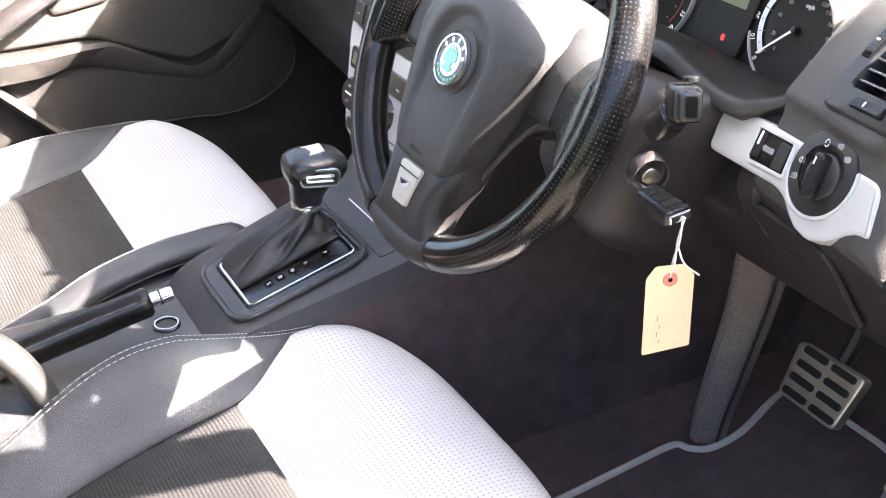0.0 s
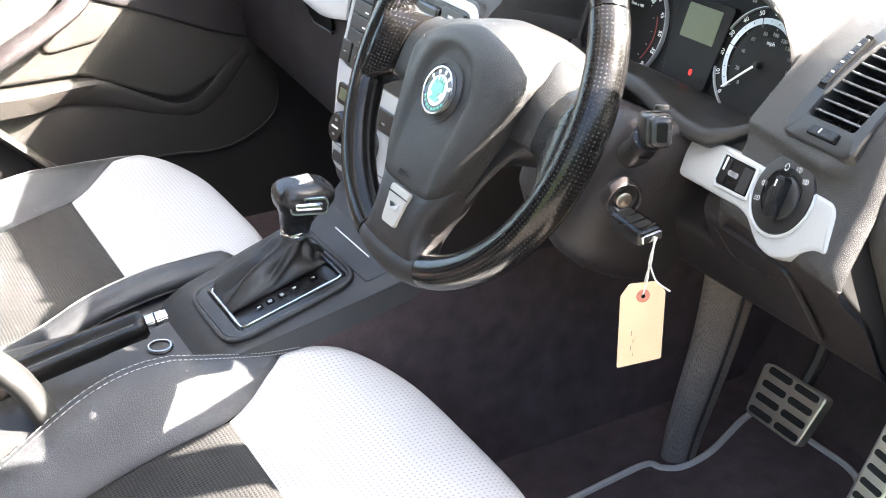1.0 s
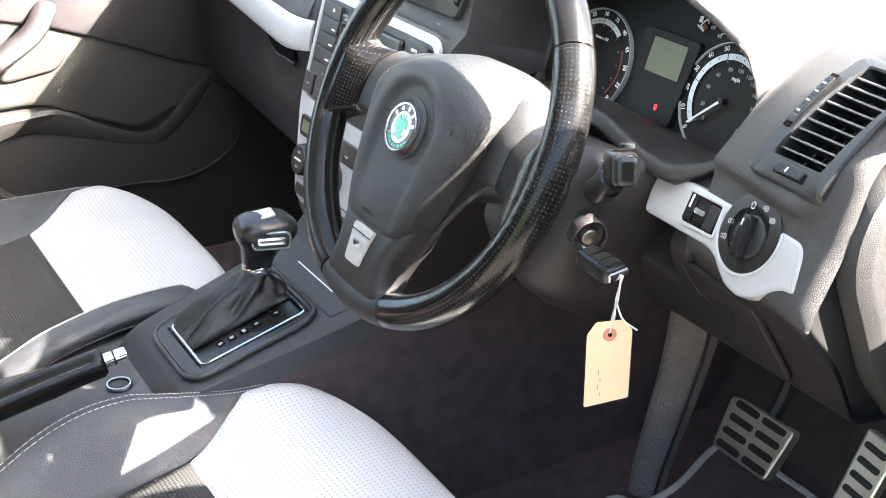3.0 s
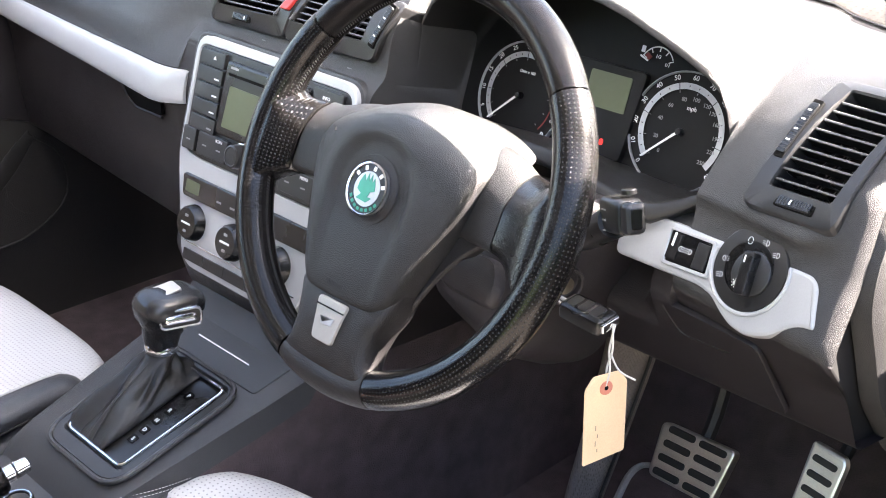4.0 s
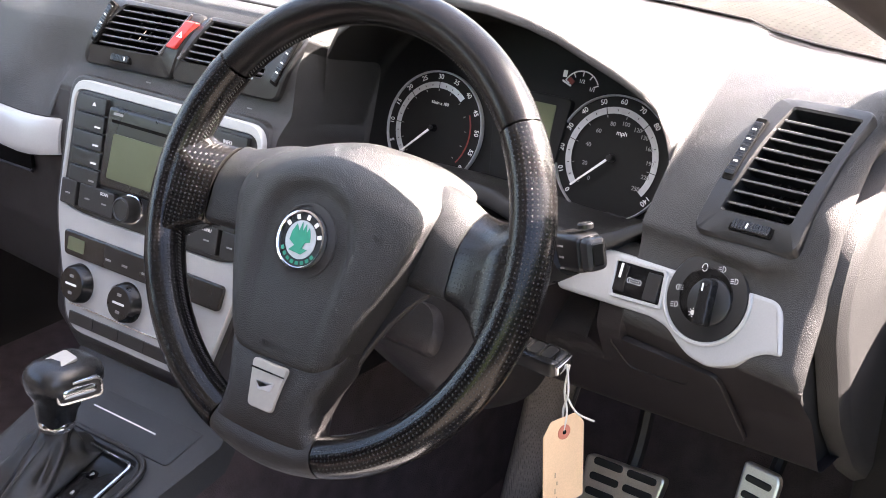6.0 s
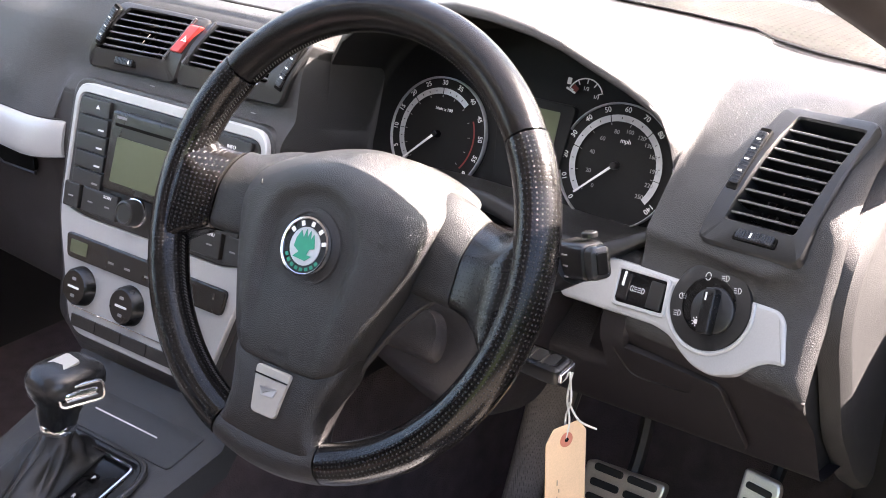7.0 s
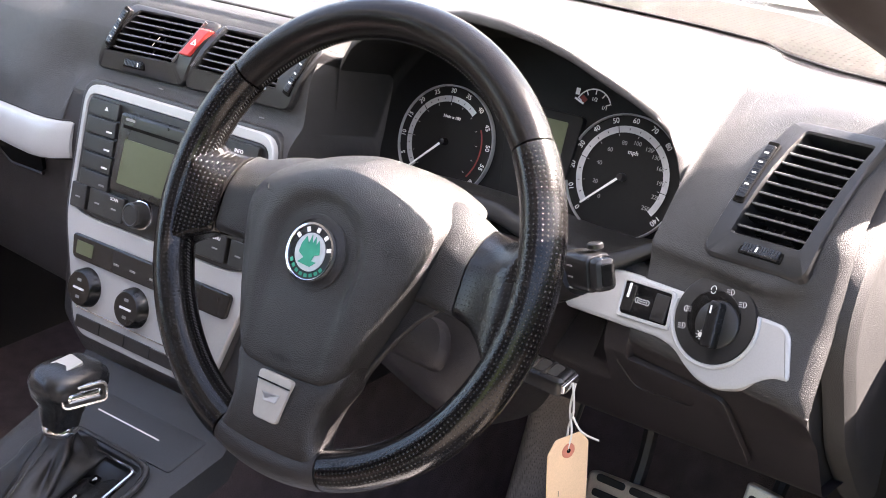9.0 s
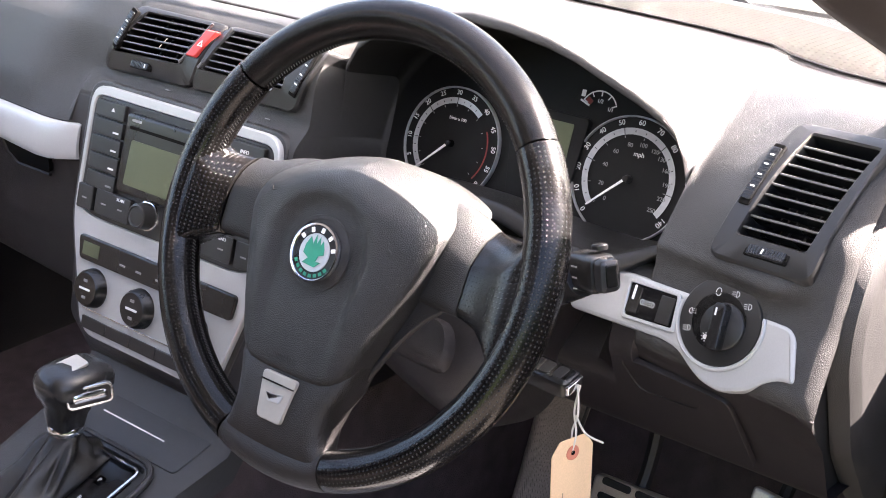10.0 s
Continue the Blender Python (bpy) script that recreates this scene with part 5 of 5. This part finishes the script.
# ---- centre console ----
console = thing("centre_console", (0.06, -0.1, FLOOR_Z), "dark grey plastic centre console between the seats", "console")
CZ = [(-0.62, 0.235), (-0.30, 0.235), (-0.158, 0.236), (-0.147, 0.250), (-0.136, 0.264), (-0.122, 0.270), (-0.01, 0.304), (0.03, 0.316), (0.075, 0.330), (0.105, 0.365), (0.13, 0.40), (0.22, 0.42), (0.40, 0.42), (0.70, 0.42)]
rings = []
for y, z in CZ:
    k = max(0, min(1, (y + 0.15) / 0.22))
    l, r = -0.035 - 0.015 * k, 0.145 + 0.038 * k
    if y < -0.14:
        l, r = -0.045, 0.150
    sec = [(l - 0.03, FLOOR_Z), (l - 0.012, z - 0.03), (l, z - 0.004), (l + 0.012, z), (r - 0.008, z), (r, z - 0.004), (r + 0.005, z - 0.03), (r + 0.012, FLOOR_Z)]
    rings.append([(x, y, zz) for x, zz in sec])
part("body", loft([r_[1:7] for r_ in rings], closed=False, cap=False), CONSOLE, console)
for a_, b_ in ((0, 2), (6, 8)):
    part("tunnel_side", loft([r_[a_:b_] for r_ in rings], closed=False, cap=False), CARPET, console, "black carpeted side of the tunnel")
CO = Frame((0.073, -0.046, 0.2932), (0, -0.3, 1))
shifter = thing("gear_lever", CO.at(0, 0), "automatic gear lever with leather boot and chrome-trimmed gate", "gear lever")
so = rounded([(-0.070, -0.090), (0.066, -0.090), (0.072, 0.076), (-0.068, 0.076)], 0.030, 5)
si = rounded([(-0.055, -0.068), (0.052, -0.068), (0.057, 0.066), (-0.055, 0.066)], 0.008, 5)
part("surround", hole_plate(CO, so, si, -0.03, 0.006, 0.004), BEZEL, shifter)
part("surround_lip", tube([CO.at(u, v, 0.0045) for u, v in so], 0.0032, 8, closed=True), CONSOLE, shifter)
part("gate_plate", plate(CO, si, -0.01, 0.002, 0.001), BLACK, shifter)
ch = rounded([(-0.053, -0.066), (0.050, -0.066), (0.055, 0.064), (-0.053, 0.064)], 0.008, 5)
part("chrome_trim", tube([CO.at(u, v, 0.006) for u, v in ch], 0.0019, 8, closed=True), CHROME, shifter, "thin chrome trim round the gate")
for i, (s, y) in enumerate((("P", -0.010), ("R", -0.034), ("N", -0.050), ("D", -0.065), ("S", -0.079))):
    v = (y + 0.046) * 1.044
    part("gear_letter", letters(CO, s, 0.0066, 0.024, v, 0.0032), PRINT, shifter)
    part("letter_frame", plate(CO, rect(0.010, 0.010, 0.002, 0.024, v), 0.002, 0.003), GLOSS, shifter)
top = Vector((0.052, -0.012, 0.345))
rings = []
BOOT_ROWS = [(0.0, 0.0325, 0.062), (0.05, 0.0335, 0.0635), (0.14, 0.0325, 0.059), (0.26, 0.0300, 0.050), (0.40, 0.0270, 0.041), (0.52, 0.0245, 0.034), (0.64, 0.0225, 0.0275), (0.74, 0.0205, 0.022), (0.83, 0.0180, 0.018), (0.90, 0.0165, 0.0165), (1.0, 0.0160, 0.0160)]
for k, w, h in BOOT_ROWS:
    base_c = CO.at(-0.0215, 0.000, 0.003)
    c = base_c.lerp(top, k)
    ring = []
    for j in range(64):
        a = 2 * math.pi * j / 64
        ca, sa = math.cos(a), math.sin(a)
        sq = 1 / max(abs(ca), abs(sa)) ** (0.92 * (1 - k) ** 0.6)
        mid = k * (1 - k) * 4
        fold = abs(math.sin(2.5 * a + 1.6 * k + 0.6)) ** 0.6 - 0.6
        wob = 1 + mid * (0.24 * fold + 0.10 * math.sin(7 * a - 6 * k)) + 0.05 * mid * noise.noise(Vector((ca * 2.5, sa * 2.5, k * 6)))
        ring.append(c + Vector((ca * w * sq * wob, sa * h * sq * wob, 0.3 * sa * h * sq * (1 - k) + 0.004 * mid * math.sin(5 * a + 3 * k))))
    rings.append(ring)
boot = part("boot", loft(rings), BOOT, shifter, "creased black leather boot", smooth=80)
for q in (-0.05, 0.07):
    seam = []
    for ring in rings[1:-1]:
        n_ = int(round((0.75 + q) * 64)) % 64
        seam.append(ring[n_] + (ring[n_] - sum(ring, Vector()) / 64).normalized() * 0.0003)
    part("seam", tube(spline(seam, 3), 0.0008, 5), RUBBER, boot)
kfz = Frame(top, (0.02, 0.06, 1))
part("collar", lathe(kfz, [(0.0158, -0.002), (0.0172, 0.0), (0.0172, 0.006), (0.0158, 0.008)], 32), CHROME, shifter)
rings = []
for d, w, h, cu, cvv in ((0.006, 0.0155, 0.0155, 0, 0), (0.018, 0.0172, 0.0180, 0, 0.001), (0.028, 0.0195, 0.0215, 0.002, 0.003), (0.035, 0.0225, 0.0265, 0.004, 0.005), (0.041, 0.0260, 0.0315, 0.005, 0.006), (0.049, 0.0283, 0.0350, 0.006, 0.007), (0.057, 0.0288, 0.0355, 0.006, 0.007), (0.063, 0.0272, 0.0335, 0.006, 0.007), (0.0680, 0.0230, 0.0285, 0.006, 0.006), (0.0710, 0.0160, 0.0210, 0.005, 0.005), (0.0725, 0.0060, 0.0080, 0.005, 0.004)):
    rings.append([kfz.at(cu + w * math.copysign(abs(math.cos(a)) ** 0.62, math.cos(a)), cvv + h * math.copysign(abs(math.sin(a)) ** 0.62, math.sin(a)), d) for a in np.linspace(0, 2 * math.pi, 33)[:-1]])
part("knob", loft(rings), KNOB, shifter, "satin black gear knob", smooth=60)
bf = Frame(kfz.at(0.0325, 0.003, 0.050), (0.93, -0.33, 0.15), (0.33, 0.93, 0))
part("button_bed", plate(bf, rect(0.044, 0.019, 0.006), -0.006, 0.0035, 0.002), BLACK, shifter)
part("button_frame", hole_plate(bf, rect(0.045, 0.0205, 0.007), rect(0.0395, 0.0150, 0.005), -0.003, 0.0050, 0.0008), CHROME, shifter, "thin chrome frame")
part("release_button", plate(bf, rect(0.034, 0.0105, 0.0045), -0.004, 0.0075, 0.0035), CHROME, shifter, "chrome release button")
part("knob_badge", plate(Frame(kfz.at(0.006, 0.003, 0.0712), (0.05, -0.12, 1)), rounded([(-0.012, -0.013), (0.012, -0.011), (0.013, 0.012), (-0.008, 0.014)], 0.003), -0.001, 0.0018, 0.0008), BADGE, shifter)
part("tray_line", plate(Frame((0.065, 0.055, 0.3245), (0, -0.3, 1)), rect(0.092, 0.0014, 0, 0.003), 0.0, 0.0015), PRINT, console, "thin pale line across the tray lid")
part("tray_lid", plate(Frame((0.065, 0.052, 0.3225), (0, -0.3, 1)), rounded([(-0.09, -0.022), (0.09, -0.022), (0.095, 0.03), (-0.09, 0.03)], 0.006), -0.006, 0.0015, 0.001), CONSOLE, console)
sock = thing("power_socket", (0.046, -0.186, 0.236), "round power socket cap with a metal ring", "socket")
lf = Frame((0.046, -0.186, 0.236), (0, 0, 1))
part("cap", lathe(lf, [(0.0001, 0.0018), (0.010, 0.0018), (0.0112, 0.0014), (0.0114, 0.0)], 28), RUBBER, sock)
part("ring", lathe(lf, [(0.0115, -0.002), (0.0117, 0.0030), (0.0130, 0.0034), (0.0145, 0.0032), (0.0158, 0.0018), (0.0158, -0.002), (0.0115, -0.002)], 32), KNOB, sock)
part("trim_ring", lathe(lf, [(0.0124, 0.0030), (0.0126, 0.0040), (0.0136, 0.0040), (0.0138, 0.0030), (0.0124, 0.0030)], 32), CHROME, sock)
hb = thing("handbrake", (0.09, -0.40, 0.236), "leather handbrake lever with a chrome button", "handbrake")
hp = [Vector((0.060, -0.50, 0.222)), Vector((0.060, -0.42, 0.243)), Vector((0.060, -0.334, 0.260)), Vector((0.066, -0.25, 0.278)), Vector((0.0695, -0.205, 0.287))]
part("grip", tube(spline(hp, 6), [0.0195] * 6 + [0.0190] * 6 + [0.0182] * 6 + [0.0172] * 6 + [0.0135], 16), LEATHER, hb)
part("button", tube([(0.0695, -0.205, 0.287), (0.0705, -0.190, 0.2895), (0.071, -0.181, 0.291)], [0.0085, 0.0085, 0.0075], 16), CHROME, hb)
part("button_slot", tube([(0.0702, -0.1955, 0.2886), (0.0704, -0.1935, 0.2889)], 0.0088, 16), BLACK, hb)
part("seam", tube([p + Vector((0.0138, 0, 0.0120)) for p in spline(hp, 6)[:-3]], 0.0009, 6), THREAD, hb)

# ---- seats ----
RUN = [(-0.66, 0.140), (-0.50, 0.152), (-0.36, 0.180), (-0.25, 0.205), (-0.164, 0.226), (-0.10, 0.242), (-0.045, 0.252), (0.0, 0.2515), (0.031, 0.241), (0.049, 0.213), (0.055, 0.165), (0.052, 0.11), (0.042, 0.06)]
WIDE_Y, WIDE_W = [-0.5, -0.39, -0.30, -0.22, -0.14, -0.064, 0.0], [0.232, 0.240, 0.258, 0.268, 0.260, 0.238, 0.232]
RUNS = spline([(0, y, z) for y, z in RUN], 6)
SPAN = [(-1.06, -0.17), (-1.04, -0.09), (-1.0, -0.022), (-0.955, 0.012), (-0.88, 0.025), (-0.78, 0.019), (-0.68, 0.006), (-0.60, 0.0), (-0.40, 0.0), (0, 0.0)]


RISE_Y = [-0.5, -0.40, -0.345, -0.30, -0.25, -0.176, -0.10, -0.05]
RISE_DRIVER = [1.6, 1.9, 2.7, 3.2, 3.2, 2.3, 1.2, 0.8]
RISE_OUTER = [2.2, 2.2, 2.2, 2.1, 1.9, 1.5, 1.1, 0.8]
RISE_PASSENGER = [0.5, 0.5, 0.6, 0.7, 0.8, 0.8, 0.8, 0.7]


def eased(v, xs, ys, reach=0.035):
    """A broken line with its corners rounded off."""
    return sum(float(np.interp(v + reach * k / 4, xs, ys)) * (5 - abs(k)) for k in range(-4, 5)) / 25


def seat_point(cx, mirror, s, u):
    """A point on a cushion: s from the rear (0) over the nose (1), u across."""
    k = s * (len(RUNS) - 1)
    i = min(int(k), len(RUNS) - 2)
    p = RUNS[i].lerp(RUNS[i + 1], k - i)
    dz = eased(-abs(u), [a for a, _ in SPAN], [b for _, b in SPAN], 0.03)
    front = max(0.0, min(1.0, (p.y + 0.20) / 0.24))
    inner = mirror * u * cx < 0
    rise = eased(p.y, RISE_Y, RISE_DRIVER if cx > 0 else RISE_PASSENGER if inner else RISE_OUTER)
    fade = (1 - front * 0.8) * rise if dz > 0 else 1.0
    back = front * front * (0.078 * abs(u) ** 4.2)
    w = eased(p.y, WIDE_Y, WIDE_W)
    drop, fore = (0.0, 0.0) if cx > 0 else (0.018, 0.008)
    return Vector((cx + mirror * u * w, p.y - back + fore, max(p.z + dz * fade - drop, FLOOR_Z + 0.02)))


def cushion_piece(cx, mirror, edges, n=(26, 14), puff=0.006):
    """A padded panel between two side lines; edges(s) -> (u0, u1) or None."""
    s0, s1, fn = edges
    bm = bmesh.new()
    rows = []
    for i in range(n[0] + 1):
        s = s0 + (s1 - s0) * i / n[0]
        u0, u1 = fn(s)
        row = []
        for j in range(n[1] + 1):
            t = j / n[1]
            u = u0 + (u1 - u0) * t
            e = min(1.0, min(t * abs(u1 - u0), (1 - t) * abs(u1 - u0)) / 0.035)
            if s0 > 0.01 or s1 < 0.99:
                f = min((s - s0) if s0 > 0.01 else 1, (s1 - s) if s1 < 0.99 else 1)
                e = min(e, min(1.0, f / 0.015))
            p = seat_point(cx, mirror, s, u)
            q = seat_point(cx, mirror, min(s + 0.01, 1), u) - p
            r = seat_point(cx, mirror, s, u + 0.01) - p
            nn = q.cross(r)
            nn = nn.normalized() * (1 if nn.z > 0 else -1) if nn.length > 1e-12 else Vector((0, 0, 1))
            row.append(bm.verts.new(p + nn * puff * (math.sqrt(max(e, 0)) - 1)))
        rows.append(row)
    for a, b in zip(rows, rows[1:]):
        bridge(bm, a, b, closed=False)
    return bm


def s_of_y(y):
    for i, p in enumerate(RUNS[:len(RUNS) * 7 // 10]):
        if p.y >= y:
            return i / (len(RUNS) - 1)
    return 0.6


S_J, S_T = s_of_y(-0.171), s_of_y(-0.066)
UJ = 0.61


def split(s):
    """Where the side bolster gives way to the pale front."""
    if s <= S_J:
        return UJ
    t = min(1.0, (s - S_J) / (S_T - S_J))
    return UJ + (0.90 - UJ) * t ** 1.3 + (max(0.0, s - S_T) * 0.5)


def seat(name, cx, label):
    st = thing(name, (cx, -0.3, FLOOR_Z), label, "car seat", group="front seats")
    part("front_panel", cushion_piece(cx, 1, (S_J, 1.0, lambda s: (-split(s), split(s))), (34, 30)), WHITE, st, "pale grey perforated leather front panel", smooth=80)
    part("centre_panel", cushion_piece(cx, 1, (0.0, S_J, lambda s: (-UJ, UJ)), (20, 24)), MESH, st, "black mesh fabric centre panel", smooth=80)
    for sd_ in (-1, 1):
        bl = part("side_bolster", cushion_piece(cx, sd_, (0.0, 1.0, lambda s: (split(s), 1.06)), (40, 18)), BOLSTER, st, "black leather side bolster", smooth=80)
        part("piping", tube([seat_point(cx, sd_, 0.04 + (S_T + 0.06) * i / 40, 0.995) for i in range(41)], 0.0016, 6), RUBBER, bl)
        if cx < 0 and sd_ > 0:
            roll = spline([(-0.105, -0.52, 0.135), (-0.104, -0.40, 0.158), (-0.101, -0.292, 0.196), (-0.099, -0.226, 0.226), (-0.098, -0.152, 0.2435), (-0.098, -0.092, 0.2475), (-0.099, -0.060, 0.2465), (-0.101, -0.045, 0.243), (-0.103, -0.036, 0.239)], 6)
            k_ = len(roll)
            part("bolster_roll", tube(roll, [0.024 if i < k_ - 13 else 0.024 * math.sqrt(max(0.02, 1 - ((i - k_ + 13) / 12.2) ** 2)) for i in range(k_)], 20, flat=0.72), BOLSTER, bl, "padded leather roll along the cushion's edge")
            part("roll_seam", tube([p + Vector((0.0235, 0, -0.007)) for p in roll[:-8]], 0.0012, 6), RUBBER, bl)
            for i in range(6 * (k_ - 9)):
                a, b = roll[i // 6].lerp(roll[i // 6 + 1], (i % 6) / 6), roll[i // 6].lerp(roll[i // 6 + 1], (i % 6) / 6 + 0.11)
                for lift in (Vector((-0.0085, 0, 0.0170)), Vector((-0.0125, 0, 0.0158))):
                    part("stitch", tube([a + lift, b + lift], 0.0008, 4), LIGHTTHREAD, bl)
            continue
        for off in (0.0,) if cx < 0 else (0.0, 0.006):
            i = 0
            ss = 0.06
            while ss < S_T + 0.05:
                a, b = seat_point(cx, sd_, ss, 0.87 - off * 4), seat_point(cx, sd_, ss + 0.004, 0.87 - off * 4)
                part("stitch", tube([a + Vector((0, 0, 0.0008)), b + Vector((0, 0, 0.0008))], 0.00045, 4), LIGHTTHREAD, bl)
                ss += 0.0062
    base = box((cx, -0.32, FLOOR_Z + 0.05), (0.42, 0.55, 0.09), 0.01)
    part("base_frame", base, BLACK, st)
    f = Frame((cx, -0.66, 0.16), (0, 0.97, 0.22))
    part("backrest", plate(f, rounded([(-0.24, -0.02), (0.24, -0.02), (0.25, 0.30), (0.20, 0.62), (-0.20, 0.62), (-0.25, 0.30)], 0.08, 6), -0.12, 0.02, 0.04), BOLSTER, st)
    return st


seat("driver_seat", 0.37, "driver's seat in black leather with a pale grey cushion front")
seat("passenger_seat", -0.325, "passenger seat in black leather with a pale grey cushion front")

# ---- seat belt buckle ----
bk = thing("belt_buckle", (0.13, -0.335, 0.21), "dark seat belt buckle with a grey cap beside the driver's seat", "buckle")
bp_ = spline([(0.132, -0.325, 0.20), (0.130, -0.340, 0.25), (0.125, -0.358, 0.290), (0.118, -0.385, 0.322)], 5)
part("stem", tube(bp_, 0.023, 16, flat=0.62), RUBBER, bk)
# pale colour stands in for light on the buckle's top
part("cap", tube(spline([(0.120, -0.378, 0.316), (0.115, -0.400, 0.336), (0.108, -0.430, 0.350)], 5), [0.0245] * 5 + [0.023] * 5 + [0.018], 16, flat=0.62), BUCKLEGREY, bk, "pale grey cap with the lit buckle top put into its colour")
part("button", tube([(0.128, -0.385, 0.341), (0.124, -0.408, 0.352)], 0.008, 12, flat=0.6), BUCKLERED, bk)

# ---- pedals ----
BP = Frame((0.428, 0.440, 0.175), (0, -1, 0.5))
brake = thing("brake_pedal", BP.at(0, -0.035), "wide brake pedal with slotted steel facing", "pedal")
part("pad", plate(BP, rounded([(-0.045, -0.036), (0.042, -0.036), (0.050, 0.034), (-0.050, 0.030)], 0.008), -0.012, 0.002, 0.003), STEEL, brake, "brushed steel facing")
for r_ in range(4):
    for c_ in (-1, 1):
        part("rubber_slot", plate(BP, rect(0.036, 0.0085, 0.004, c_ * 0.021 + 0.0005 * r_, -0.027 + r_ * 0.0175), 0.001, 0.0045, 0.001), RUBBER, brake)
part("arm", tube(spline([(0.43, 0.455, 0.175), (0.43, 0.49, 0.24), (0.43, 0.51, 0.38), (0.43, 0.50, 0.50)], 5), 0.009, 8), LOWER, brake)
AP = Frame((0.577, 0.455, 0.215), (0.10, -1, 0.5))
acc = thing("accelerator_pedal", AP.at(0, -0.09), "narrow steel accelerator pedal with rubber slots", "pedal")
part("pad", plate(AP, rounded([(-0.020, -0.095), (0.018, -0.095), (0.0225, 0.030), (0.018, 0.038), (-0.020, 0.042)], 0.005), -0.012, 0.002, 0.003), STEEL, acc, "pale steel facing")
for r_ in range(7):
    part("rubber_slot", plate(AP.moved(0.000, 0.024 - r_ * 0.0175, 0, -8), rect(0.029, 0.0075, 0.0036), 0.001, 0.0042, 0.001), RUBBER, acc)
part("arm", tube(spline([(0.578, 0.47, 0.20), (0.58, 0.53, 0.26), (0.58, 0.56, 0.40)], 5), 0.008, 8), RUBBER, acc)

# ---- footwell ----
tun = thing("footwell_trim", (0.27, 0.36, FLOOR_Z), "dark carpeted trim leg under the dashboard", "trim")
leg_path = spline([(0.392, 0.372, 0.40), (0.366, 0.390, 0.31), (0.345, 0.400, 0.235), (0.326, 0.400, 0.15), (0.310, 0.400, 0.08), (0.302, 0.400, 0.030)], 6)
part("leg", tube(leg_path, [0.033 - 0.011 * i / (len(leg_path) - 1) for i in range(len(leg_path))], 18, flat=0.6), LEGTRIM, tun)
part("leg_edge", tube([p + Vector((0.031 - 0.010 * i / len(leg_path), -0.004, 0.004)) for i, p in enumerate(leg_path)], 0.0022, 6), CONSOLE, tun)
fm = thing("floor_mat", (0.4, 0.1, FLOOR_Z), "black carpet floor mat with grey piped edge", "floor mat")
mo = spline([(0.335, -0.05, 0), (0.318, 0.172, 0), (0.306, 0.290, 0), (0.302, 0.348, 0), (0.318, 0.361, 0), (0.329, 0.385, 0), (0.321, 0.440, 0), (0.284, 0.537, 0), (0.300, 0.570, 0), (0.372, 0.567, 0), (0.440, 0.566, 0), (0.475, 0.540, 0), (0.53, 0.45, 0), (0.62, 0.38, 0), (0.65, 0.2, 0), (0.65, -0.05, 0)], 6)
mf = Frame((0, 0, FLOOR_Z), (0, 0, 1))
part("carpet", plate(mf, [(p.x, p.y) for p in mo][::-1], 0, 0.008), CARPET, fm)
part("piping", tube([(p.x, p.y, FLOOR_Z + 0.008) for p in mo], 0.0050, 8), PIPING, fm, "grey piped edge")
